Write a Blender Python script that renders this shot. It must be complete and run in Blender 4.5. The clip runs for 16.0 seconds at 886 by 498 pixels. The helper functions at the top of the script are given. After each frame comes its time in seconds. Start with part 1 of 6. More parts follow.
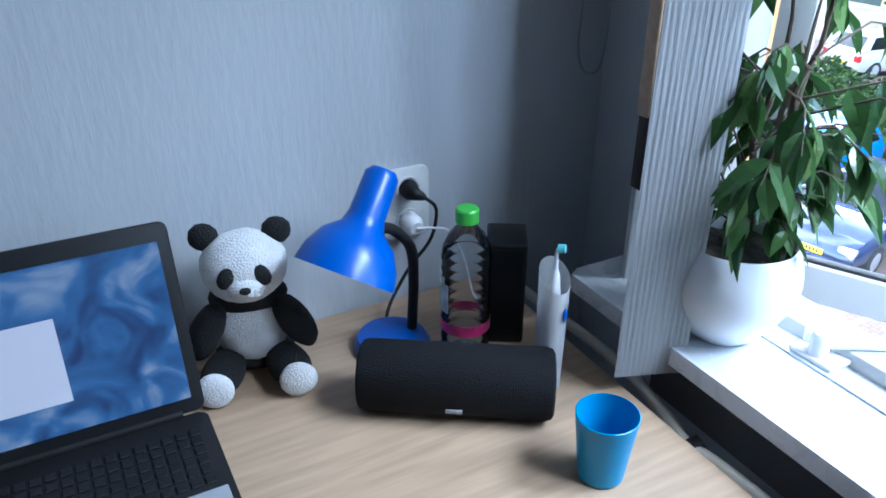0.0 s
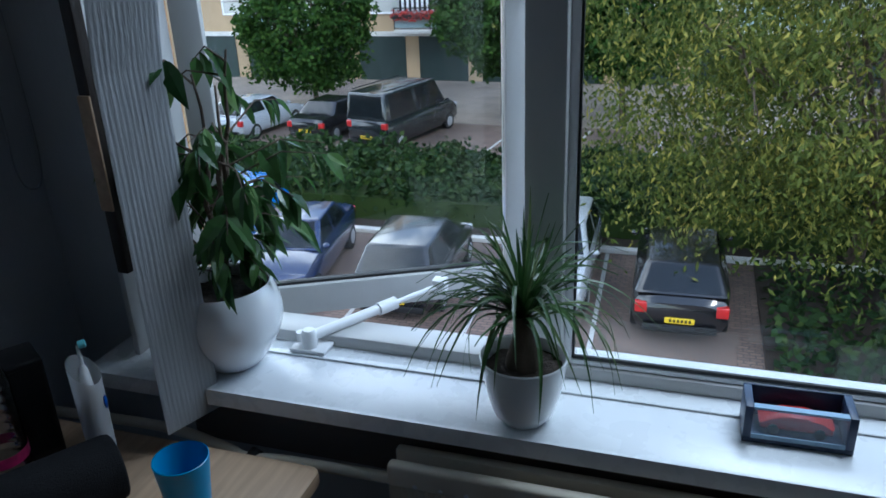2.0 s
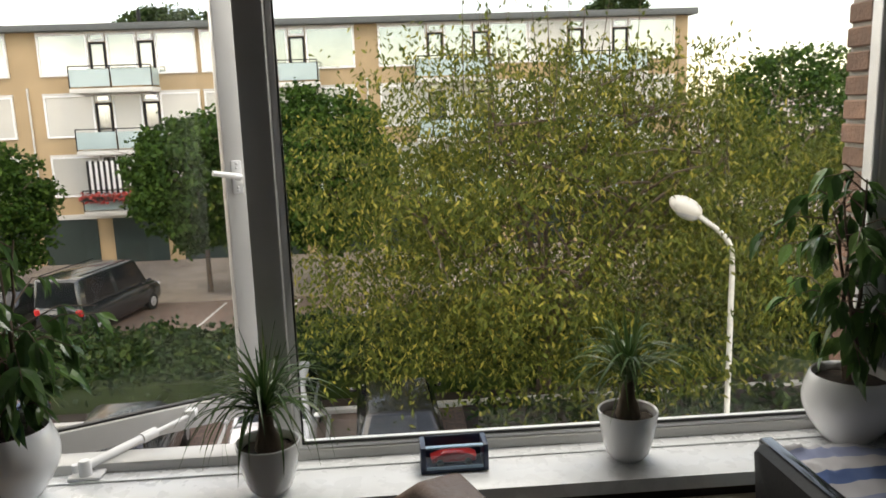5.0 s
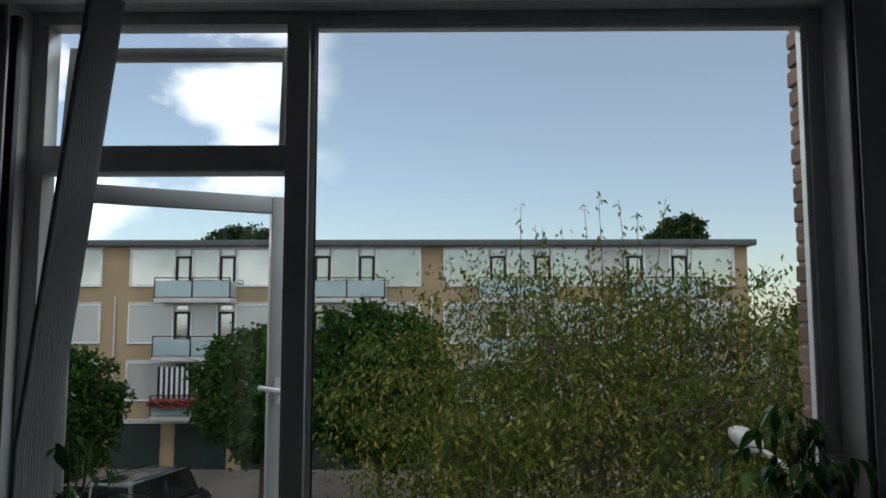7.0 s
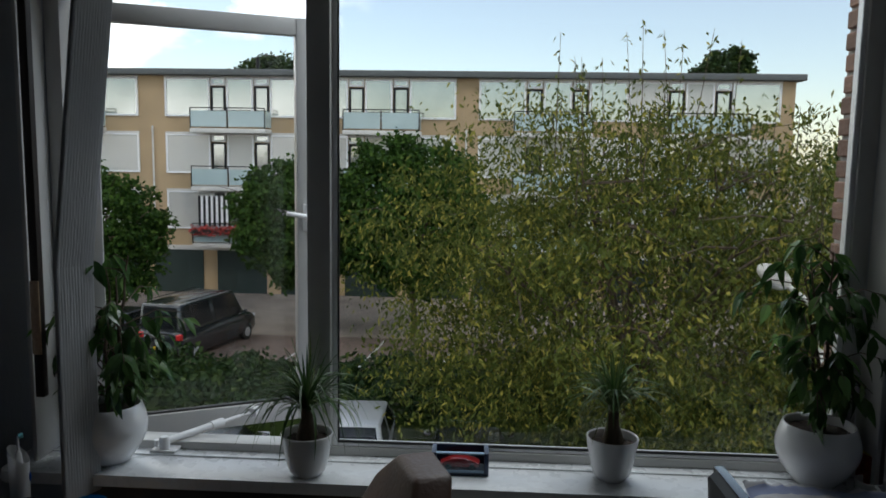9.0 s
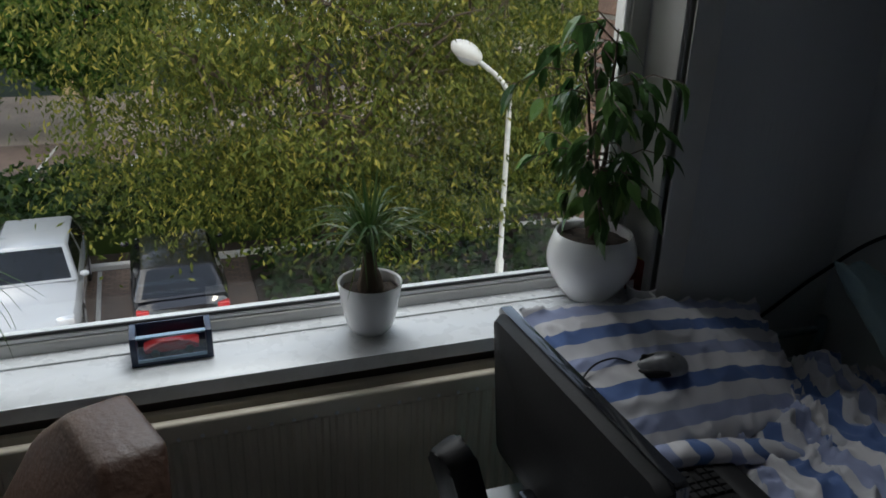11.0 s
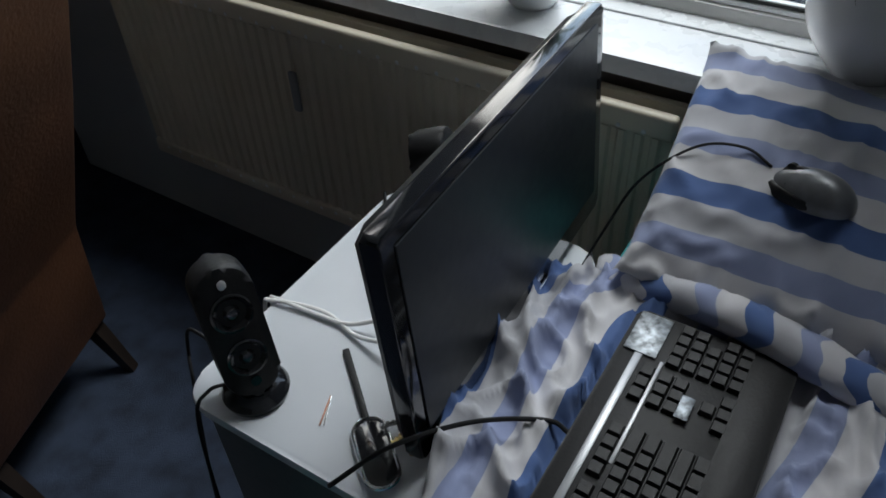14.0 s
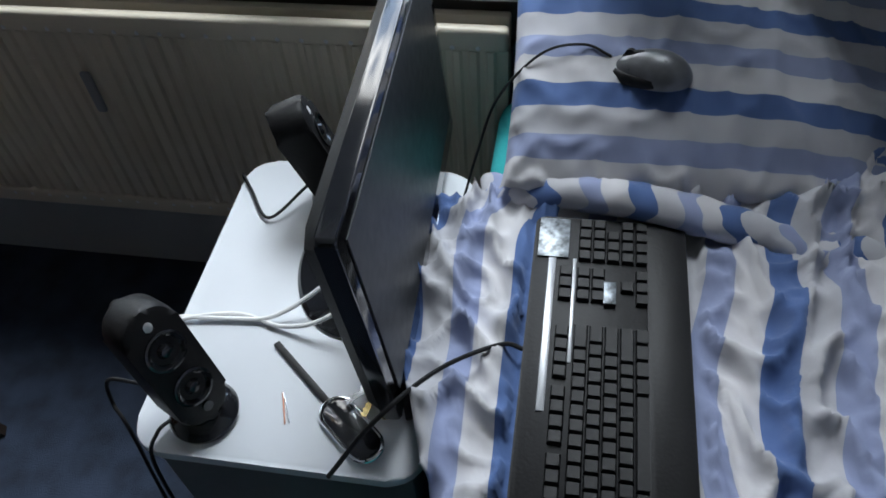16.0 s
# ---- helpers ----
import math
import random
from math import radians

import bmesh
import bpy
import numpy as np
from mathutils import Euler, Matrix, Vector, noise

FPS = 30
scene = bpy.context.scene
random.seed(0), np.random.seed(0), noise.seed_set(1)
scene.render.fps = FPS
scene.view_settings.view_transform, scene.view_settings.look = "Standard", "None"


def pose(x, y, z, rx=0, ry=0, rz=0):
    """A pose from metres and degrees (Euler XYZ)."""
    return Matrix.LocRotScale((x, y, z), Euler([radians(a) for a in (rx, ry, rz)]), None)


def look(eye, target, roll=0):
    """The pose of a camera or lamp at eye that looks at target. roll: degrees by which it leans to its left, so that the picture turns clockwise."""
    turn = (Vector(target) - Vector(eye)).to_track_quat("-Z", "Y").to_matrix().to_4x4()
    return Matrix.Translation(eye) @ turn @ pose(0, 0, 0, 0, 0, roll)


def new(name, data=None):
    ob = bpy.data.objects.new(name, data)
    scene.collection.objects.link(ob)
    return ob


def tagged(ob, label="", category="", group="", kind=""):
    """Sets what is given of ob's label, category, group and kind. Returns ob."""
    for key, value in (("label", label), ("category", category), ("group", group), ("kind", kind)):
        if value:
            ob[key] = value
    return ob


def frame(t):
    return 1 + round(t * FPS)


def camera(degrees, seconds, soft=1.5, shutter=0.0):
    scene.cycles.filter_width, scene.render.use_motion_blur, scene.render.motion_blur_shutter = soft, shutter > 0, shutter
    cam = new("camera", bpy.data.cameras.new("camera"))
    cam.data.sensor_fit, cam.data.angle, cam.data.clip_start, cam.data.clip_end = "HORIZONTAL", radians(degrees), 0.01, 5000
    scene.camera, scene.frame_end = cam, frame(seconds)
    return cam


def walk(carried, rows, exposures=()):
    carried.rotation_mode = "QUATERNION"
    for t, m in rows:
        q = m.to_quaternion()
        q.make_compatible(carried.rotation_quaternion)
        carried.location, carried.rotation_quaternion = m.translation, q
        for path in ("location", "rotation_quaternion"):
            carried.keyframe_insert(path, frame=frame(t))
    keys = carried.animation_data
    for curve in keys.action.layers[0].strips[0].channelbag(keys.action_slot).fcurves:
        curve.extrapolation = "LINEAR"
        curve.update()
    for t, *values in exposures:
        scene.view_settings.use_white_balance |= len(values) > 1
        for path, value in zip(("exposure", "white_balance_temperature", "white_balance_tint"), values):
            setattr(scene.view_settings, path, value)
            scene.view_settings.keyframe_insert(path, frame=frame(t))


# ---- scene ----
cam = camera(60.1, 16.0, soft=1.7)
PATH = [
    (0, (0.277, 0.142, 1.509), (1.112, 1.7, 0.572), 0.2),
    (0.5, (0.285, 0.133, 1.531), (1.413, 1.569, 0.716), 0.6),
    (1, (0.234, 0.098, 1.56), (1.584, 1.36, 0.795), -0.5),
    (1.5, (0.152, 0.076, 1.571), (1.732, 1.007, 0.775), -1.8),
    (2, (0.066, 0.036, 1.57), (1.814, 0.63, 0.803), -2.4),
    (2.5, (-0.006, -0.029, 1.576), (1.825, 0.193, 0.804), -2.1),
    (3, (-0.096, -0.111, 1.588), (1.779, -0.074, 0.892), -1.7),
    (3.2, (-0.147, -0.153, 1.594), (1.73, -0.228, 0.905), -1.8),
    (5.3, (-0.584, -0.03, 1.666), (1.394, -0.134, 1.393), -1.6),
    (5.5, (-0.645, -0.062, 1.668), (1.344, -0.15, 1.477), -1.3),
    (6, (-0.748, -0.129, 1.69), (1.251, -0.146, 1.667), -1.1),
    (6.5, (-0.84, -0.183, 1.7), (1.157, -0.178, 1.81), 0.2),
    (7, (-0.89, -0.186, 1.707), (1.101, -0.16, 1.897), 0.0),
    (7.5, (-0.904, -0.182, 1.71), (1.082, -0.113, 1.936), -0.0),
    (8, (-0.903, -0.193, 1.705), (1.091, -0.114, 1.838), 0.3),
    (8.5, (-0.883, -0.208, 1.697), (1.11, -0.127, 1.553), -0.2),
    (9, (-0.87, -0.211, 1.691), (1.112, -0.099, 1.45), 0.9),
    (9.5, (-0.764, -0.183, 1.676), (1.213, -0.193, 1.376), 0.7),
    (10, (-0.592, -0.131, 1.669), (1.34, -0.461, 1.27), -1.4),
    (10.2, (-0.535, -0.128, 1.655), (1.355, -0.579, 1.179), -1.7),
    (12.5, (-0.033, -0.677, 1.62), (1.439, -0.958, 0.295), 3.5),
    (13, (-0.033, -0.895, 1.563), (1.42, -0.676, 0.207), 2.0),
    (13.5, (-0.017, -1.056, 1.5), (1.344, -0.473, 0.156), -1.4),
    (14, (-0.034, -1.146, 1.432), (1.194, -0.322, 0.085), -2.9),
    (14.5, (-0.051, -1.2, 1.392), (1.068, -0.312, -0.008), -4.6),
    (15, (-0.066, -1.214, 1.393), (1.095, -0.365, 0.002), -4.2),
    (15.5, (-0.071, -1.159, 1.432), (1.122, -0.492, -0.028), -3.5),
    (16, (-0.062, -1.005, 1.494), (1.194, -0.715, -0.035), -5.2),
]
EXPOSURES = [
    (0.0, 3.0, 5200, 8), (0.5, 2.4, 4900, 6), (1.0, 2.0, 5000, 6), (1.5, 1.3, 5200, 6), (2.0, 1.1, 5400, 6), (3.0, 0.8, 6400, 8), (5.5, 1.3, 8200, 14), (6.0, 1.1, 8000, 14), (6.5, 0.6, 7000, 10),
    (7.0, -0.25, 6500, 8), (7.5, -0.55, 5700, 7), (8.0, -0.7, 5800, 7), (8.5, -0.3, 6400, 8), (9.0, 0.2, 6700, 9), (10.0, 0.8, 7400, 12), (12.5, 0.9, 5900, 8), (13.0, 1.0, 5900, 8), (14.0, 1.5, 6800, 10), (14.5, 2.3, 6600, 10), (16.0, 2.2, 6500, 10),
]
walk(cam, [(t, look(eye, target, roll)) for t, eye, target, roll in PATH], EXPOSURES)
SKY, SUN, DAY = 0.15, 0.45, 46.0

# ---- world and sun ----
world = bpy.data.worlds.new("world")
scene.world = world
world.use_nodes = True
wn, wl = world.node_tree.nodes, world.node_tree.links
sky = wn.new("ShaderNodeTexSky")
sky.sky_type, sky.sun_disc = "NISHITA", False
sky.sun_elevation, sky.sun_rotation = radians(38), radians(215)
sky.air_density, sky.dust_density, sky.ozone_density = 1.0, 0.6, 1.4
wtc, wmap, wnoise, wramp = wn.new("ShaderNodeTexCoord"), wn.new("ShaderNodeMapping"), wn.new("ShaderNodeTexNoise"), wn.new("ShaderNodeValToRGB")
wmap.inputs["Scale"].default_value = (1, 1, 1.8)
wmap.inputs["Location"].default_value = (0.35, 0.1, 0.0)
wsep, wband, wmul = wn.new("ShaderNodeSeparateXYZ"), wn.new("ShaderNodeMapRange"), wn.new("ShaderNodeMath")
wband.inputs["From Min"].default_value, wband.inputs["From Max"].default_value = 0.12, 0.26
wmul.operation = "MULTIPLY"
wnoise.inputs["Scale"].default_value, wnoise.inputs["Detail"].default_value, wnoise.inputs["Roughness"].default_value = 3.2, 7, 0.55
wramp.color_ramp.elements[0].position, wramp.color_ramp.elements[1].position = 0.43, 0.56
wmix = wn.new("ShaderNodeMix")
wmix.data_type = "RGBA"
wl.new(wtc.outputs["Generated"], wmap.inputs["Vector"])
wl.new(wmap.outputs["Vector"], wnoise.inputs["Vector"])
wl.new(wnoise.outputs["Fac"], wramp.inputs["Fac"])
wl.new(wtc.outputs["Generated"], wsep.inputs["Vector"])
wl.new(wsep.outputs["Y"], wband.inputs["Value"])
wl.new(wramp.outputs["Color"], wmul.inputs[0])
wl.new(wband.outputs["Result"], wmul.inputs[1])
whaze = wn.new("ShaderNodeMath")
whaze.operation = "MAXIMUM"
whaze.inputs[1].default_value = 0.10
wl.new(wmul.outputs[0], whaze.inputs[0])
wl.new(whaze.outputs[0], wmix.inputs["Factor"])
wl.new(sky.outputs["Color"], wmix.inputs["A"])
wmix.inputs["B"].default_value = (13, 13, 13.2, 1)
wl.new(wmix.outputs["Result"], wn["Background"].inputs["Color"])
wn["Background"].inputs["Strength"].default_value = SKY

sun = new("sun", bpy.data.lights.new("sun", "SUN"))
sun.data.energy, sun.data.angle, sun.data.color = SUN, radians(9), (1.0, 0.93, 0.82)
sun.matrix_world = look((-12, -9, 14), (0, 0, 0))
# added lamp outside above the window, standing in for sky light into the room
daylight_fill = new("daylight_fill", bpy.data.lights.new("daylight_fill", "AREA"))
daylight_fill.data.shape, daylight_fill.data.size, daylight_fill.data.size_y = "RECTANGLE", 2.2, 1.0
daylight_fill.data.energy, daylight_fill.data.color = DAY, (0.86, 0.94, 1.0)
daylight_fill.matrix_world = look((2.35, -0.75, 3.60), (0.80, 1.2, 1.0))


# ---- materials ----
def nodes_of(name):
    m = bpy.data.materials.new(name)
    m.use_nodes = True
    return m, m.node_tree.nodes, m.node_tree.links


def plain(name, colour, rough=0.5, metal=0.0, vary=0.12, scale=8.0, bump=0.0, bump_scale=60.0, coat=0.0, coords="Object", stretch=(1, 1, 1), dirt=0.0, rand=0.0):
    """A surface of one colour with variation at two scales and a fine relief."""
    m, n, l = nodes_of(name)
    b = n["Principled BSDF"]
    tc, mp = n.new("ShaderNodeTexCoord"), n.new("ShaderNodeMapping")
    mp.inputs["Scale"].default_value = stretch
    l.new(tc.outputs[coords], mp.inputs["Vector"])
    a, f = n.new("ShaderNodeTexNoise"), n.new("ShaderNodeTexNoise")
    a.inputs["Scale"].default_value, a.inputs["Detail"].default_value = scale, 5
    f.inputs["Scale"].default_value, f.inputs["Detail"].default_value = bump_scale, 3
    l.new(mp.outputs["Vector"], a.inputs["Vector"])
    l.new(mp.outputs["Vector"], f.inputs["Vector"])
    ramp = n.new("ShaderNodeValToRGB")
    lo, hi = 1 - vary, 1 + vary
    ramp.color_ramp.elements[0].position, ramp.color_ramp.elements[1].position = 0.3, 0.7
    ramp.color_ramp.elements[0].color = (*[c * lo for c in colour], 1)
    ramp.color_ramp.elements[1].color = (*[min(1, c * hi) for c in colour], 1)
    l.new(a.outputs["Fac"], ramp.inputs["Fac"])
    out = ramp.outputs["Color"]
    if rand:
        oi, hsv, mr = n.new("ShaderNodeObjectInfo"), n.new("ShaderNodeHueSaturation"), n.new("ShaderNodeMapRange")
        mr.inputs["To Min"].default_value, mr.inputs["To Max"].default_value = 1 - rand, 1 + rand
        l.new(oi.outputs["Random"], mr.inputs["Value"])
        l.new(mr.outputs["Result"], hsv.inputs["Value"])
        l.new(out, hsv.inputs["Color"])
        out = hsv.outputs["Color"]
    l.new(out, b.inputs["Base Color"])
    rr = n.new("ShaderNodeMapRange")
    rr.inputs["To Min"].default_value, rr.inputs["To Max"].default_value = max(0.02, rough - 0.08), min(1, rough + 0.08)
    l.new(f.outputs["Fac"], rr.inputs["Value"])
    l.new(rr.outputs["Result"], b.inputs["Roughness"])
    b.inputs["Metallic"].default_value = metal
    if coat:
        b.inputs["Coat Weight"].default_value, b.inputs["Coat Roughness"].default_value = coat, 0.08
    if bump:
        bp = n.new("ShaderNodeBump")
        bp.inputs["Strength"].default_value, bp.inputs["Distance"].default_value = bump, 0.004
        l.new(f.outputs["Fac"], bp.inputs["Height"])
        l.new(bp.outputs["Normal"], b.inputs["Normal"])
    return m


def glass(name, tint=(1, 1, 1), gloss=0.05, rough=0.0):
    """Thin clear sheet: it lets light straight through and mirrors a little by Fresnel."""
    m, n, l = nodes_of(name)
    n.remove(n["Principled BSDF"])
    t, g, x, fr = n.new("ShaderNodeBsdfTransparent"), n.new("ShaderNodeBsdfGlossy"), n.new("ShaderNodeMixShader"), n.new("ShaderNodeFresnel")
    t.inputs["Color"].default_value = (*tint, 1)
    g.inputs["Roughness"].default_value = rough
    fr.inputs["IOR"].default_value = 1.3 + gloss
    l.new(fr.outputs["Fac"], x.inputs["Fac"])
    l.new(t.outputs["BSDF"], x.inputs[1])
    l.new(g.outputs["BSDF"], x.inputs[2])
    l.new(x.outputs["Shader"], n["Material Output"].inputs["Surface"])
    return m


def foliage(name, dark, light, third, rough=0.45, island=True, through_light=0.35):
    m, n, l = nodes_of(name)
    b = n["Principled BSDF"]
    ramp = n.new("ShaderNodeValToRGB")
    e = ramp.color_ramp.elements
    e[0].color, e[1].color, e[1].position = (*dark, 1), (*light, 1), 0.75
    x = e.new(1.0)
    x.color = (*third, 1)
    if island:
        l.new(n.new("ShaderNodeNewGeometry").outputs["Random Per Island"], ramp.inputs["Fac"])
    else:
        l.new(n.new("ShaderNodeObjectInfo").outputs["Random"], ramp.inputs["Fac"])
    l.new(ramp.outputs["Color"], b.inputs["Base Color"])
    b.inputs["Roughness"].default_value = rough
    b.inputs["Specular IOR Level"].default_value = 0.5 if rough < 0.4 else 0.18
    tr, mx = n.new("ShaderNodeBsdfTranslucent"), n.new("ShaderNodeMixShader")
    l.new(ramp.outputs["Color"], tr.inputs["Color"])
    mx.inputs["Fac"].default_value = through_light
    l.new(b.outputs["BSDF"], mx.inputs[1])
    l.new(tr.outputs["BSDF"], mx.inputs[2])
    l.new(mx.outputs["Shader"], n["Material Output"].inputs["Surface"])
    return m


def bricks(name, one, two, mortar, width, height, joint, rough=0.85, coords="Object", turn=(0, 0, 0), bump=0.5, big=0.25):
    m, n, l = nodes_of(name)
    b = n["Principled BSDF"]
    tc, mp, bt = n.new("ShaderNodeTexCoord"), n.new("ShaderNodeMapping"), n.new("ShaderNodeTexBrick")
    mp.inputs["Rotation"].default_value = [radians(a) for a in turn]
    l.new(tc.outputs[coords], mp.inputs["Vector"])
    l.new(mp.outputs["Vector"], bt.inputs["Vector"])
    bt.inputs["Color1"].default_value, bt.inputs["Color2"].default_value, bt.inputs["Mortar"].default_value = (*one, 1), (*two, 1), (*mortar, 1)
    bt.inputs["Scale"].default_value = 1
    bt.inputs["Brick Width"].default_value, bt.inputs["Row Height"].default_value, bt.inputs["Mortar Size"].default_value = width, height, joint
    ns, hv, mr = n.new("ShaderNodeTexNoise"), n.new("ShaderNodeHueSaturation"), n.new("ShaderNodeMapRange")
    ns.inputs["Scale"].default_value, ns.inputs["Detail"].default_value = 0.6, 6
    mr.inputs["From Min"].default_value, mr.inputs["From Max"].default_value = 0.3, 0.7
    mr.inputs["To Min"].default_value, mr.inputs["To Max"].default_value = 1 - big, 1 + big
    l.new(tc.outputs[coords], ns.inputs["Vector"])
    l.new(ns.outputs["Fac"], mr.inputs["Value"])
    l.new(mr.outputs["Result"], hv.inputs["Value"])
    l.new(bt.outputs["Color"], hv.inputs["Color"])
    l.new(hv.outputs["Color"], b.inputs["Base Color"])
    b.inputs["Roughness"].default_value = rough
    bp = n.new("ShaderNodeBump")
    bp.inputs["Strength"].default_value, bp.inputs["Distance"].default_value, bp.invert = bump, 0.01, True
    l.new(bt.outputs["Fac"], bp.inputs["Height"])
    l.new(bp.outputs["Normal"], b.inputs["Normal"])
    return m


def stripes(name, bands, period, rough=0.9):
    """Woven cotton with stripes across the cloth's own V direction, in metres."""
    m, n, l = nodes_of(name)
    b = n["Principled BSDF"]
    uv, sep, dv, fr, ramp = n.new("ShaderNodeUVMap"), n.new("ShaderNodeSeparateXYZ"), n.new("ShaderNodeMath"), n.new("ShaderNodeMath"), n.new("ShaderNodeValToRGB")
    uv.uv_map = "cloth"
    dv.operation, fr.operation = "DIVIDE", "FRACT"
    dv.inputs[1].default_value = period
    l.new(uv.outputs["UV"], sep.inputs["Vector"])
    l.new(sep.outputs["Y"], dv.inputs[0])
    l.new(dv.outputs[0], fr.inputs[0])
    l.new(fr.outputs[0], ramp.inputs["Fac"])
    ramp.color_ramp.interpolation = "CONSTANT"
    e = ramp.color_ramp.elements
    for i, (p, c) in enumerate(bands):
        k = e[i] if i < 2 else e.new(p)
        k.position, k.color = p, (*c, 1)
    w = n.new("ShaderNodeTexNoise")
    w.inputs["Scale"].default_value, w.inputs["Detail"].default_value = 900, 2
    l.new(uv.outputs["UV"], w.inputs["Vector"])
    w2, hv, mr = n.new("ShaderNodeTexNoise"), n.new("ShaderNodeHueSaturation"), n.new("ShaderNodeMapRange")
    w2.inputs["Scale"].default_value = 14
    l.new(uv.outputs["UV"], w2.inputs["Vector"])
    mr.inputs["To Min"].default_value, mr.inputs["To Max"].default_value = 0.88, 1.12
    l.new(w2.outputs["Fac"], mr.inputs["Value"])
    l.new(mr.outputs["Result"], hv.inputs["Value"])
    l.new(ramp.outputs["Color"], hv.inputs["Color"])
    l.new(hv.outputs["Color"], b.inputs["Base Color"])
    bp = n.new("ShaderNodeBump")
    bp.inputs["Strength"].default_value, bp.inputs["Distance"].default_value = 0.25, 0.0015
    l.new(w.outputs["Fac"], bp.inputs["Height"])
    l.new(bp.outputs["Normal"], b.inputs["Normal"])
    b.inputs["Roughness"].default_value = rough
    b.inputs["Sheen Weight"].default_value = 0.15
    return m


M_WALL = plain("wallpaper", (0.50, 0.52, 0.54), 0.85, vary=0.08, scale=2.2, bump=0.3, bump_scale=95, stretch=(1, 1, 0.22))
M_CEIL = plain("ceiling_paint", (0.78, 0.78, 0.77), 0.9, vary=0.03, bump=0.15)
M_CARPET = plain("blue_carpet", (0.035, 0.05, 0.085), 1.0, vary=0.35, scale=14, bump=1.0, bump_scale=420)
M_SILL = plain("sill_paint", (0.80, 0.82, 0.84), 0.28, vary=0.03, scale=5, bump=0.04, bump_scale=25)
M_FRAME = plain("frame_paint", (0.56, 0.555, 0.54), 0.38, vary=0.06, scale=6, bump=0.1, bump_scale=40)
M_BEAD = plain("bead_white", (0.82, 0.82, 0.82), 0.35, vary=0.04)
M_SEAL = plain("black_seal", (0.02, 0.02, 0.02), 0.6)
M_PANE = glass("window_glass", (0.97, 0.985, 0.98), 0.1)
M_RAD = plain("radiator_cream", (0.72, 0.65, 0.53), 0.45, vary=0.07, scale=4, bump=0.08, bump_scale=50)
M_WHITE = plain("white_plastic", (0.78, 0.78, 0.78), 0.35, vary=0.03)
M_POT = plain("white_glaze", (0.82, 0.83, 0.84), 0.16, vary=0.025, scale=5, coat=0.5)
M_SOIL = plain("potting_soil", (0.035, 0.025, 0.018), 1.0, vary=0.5, scale=60, bump=1.0, bump_scale=160)
M_BLACK = plain("black_plastic", (0.013, 0.013, 0.014), 0.5, vary=0.15, bump=0.1, bump_scale=200)
M_BLACK.node_tree.nodes["Principled BSDF"].inputs["Specular IOR Level"].default_value = 0.22
M_GLOSS = plain("gloss_black", (0.012, 0.013, 0.016), 0.09, vary=0.1, coat=0.6)
M_SCREENOFF = plain("dark_screen", (0.016, 0.02, 0.024), 0.38, vary=0.1)
M_CLOTHBLK = plain("black_speaker_cloth", (0.012, 0.012, 0.013), 0.8, vary=0.2, bump=0.6, bump_scale=500)
M_CLOTHBLK.node_tree.nodes["Principled BSDF"].inputs["Specular IOR Level"].default_value = 0.12
M_GREY = plain("grey_plastic", (0.30, 0.31, 0.33), 0.35, vary=0.06)
M_SILVER = plain("silver_plastic", (0.40, 0.41, 0.43), 0.32, metal=0.35, vary=0.03)
M_CHROME = plain("chrome", (0.75, 0.76, 0.78), 0.12, metal=1.0, vary=0.03)
M_BRASS = plain("key_brass", (0.62, 0.48, 0.22), 0.25, metal=1.0, vary=0.1)
M_BLUE = plain("blue_enamel", (0.008, 0.085, 0.42), 0.3, vary=0.04, bump_scale=700)
M_CUP = plain("turquoise_plastic", (0.0, 0.26, 0.52), 0.35, vary=0.04)
M_DESK = plain("beech_veneer", (0.42, 0.29, 0.185), 0.42, vary=0.14, scale=5, bump=0.08, bump_scale=70, stretch=(1.2, 14, 14))
M_DARKWOOD = plain("dark_wood", (0.020, 0.013, 0.010), 0.5, vary=0.3, scale=6, stretch=(8, 8, 1), bump=0.1)
M_LEATHER = plain("brown_leather", (0.085, 0.035, 0.017), 0.5, vary=0.3, scale=7, bump=0.35, bump_scale=120)
M_TABLE = plain("white_melamine", (0.66, 0.69, 0.73), 0.36, vary=0.03, scale=6, bump=0.03)
M_CABGREY = plain("grey_cabinet", (0.16, 0.16, 0.17), 0.55, vary=0.08)
M_TEAL = plain("teal_foam", (0.03, 0.40, 0.42), 0.85, vary=0.08, bump=0.3, bump_scale=200)
M_TEALGREY = plain("grey_teal_cotton", (0.20, 0.29, 0.32), 0.9, vary=0.08, bump=0.3, bump_scale=260)
M_BEDMETAL = plain("painted_bed_steel", (0.16, 0.22, 0.24), 0.38, vary=0.1)
WHT, BLU, LAV, PAL = (0.56, 0.55, 0.57), (0.075, 0.135, 0.31), (0.26, 0.30, 0.46), (0.47, 0.47, 0.50)
M_STRIPE = stripes("striped_cotton", [(0.0, WHT), (0.27, LAV), (0.50, PAL), (0.76, BLU)], 0.158)
M_PAINT_W = plain("white_fur", (0.70, 0.70, 0.70), 1.0, vary=0.12, scale=30, bump=1.0, bump_scale=300)
M_FUR_B = plain("black_fur", (0.010, 0.010, 0.011), 1.0, vary=0.3, scale=30, bump=1.0, bump_scale=300)
M_BARK = plain("bark", (0.09, 0.065, 0.045), 0.95, vary=0.4, scale=20, bump=1.0, bump_scale=60, stretch=(1, 1, 0.3))
M_FICUS = foliage("ficus_leaf", (0.025, 0.065, 0.02), (0.07, 0.15, 0.04), (0.14, 0.24, 0.07), 0.25, island=False, through_light=0.3)
M_PALM = foliage("palm_blade", (0.03, 0.075, 0.02), (0.07, 0.14, 0.04), (0.16, 0.20, 0.08), 0.35, island=False, through_light=0.25)
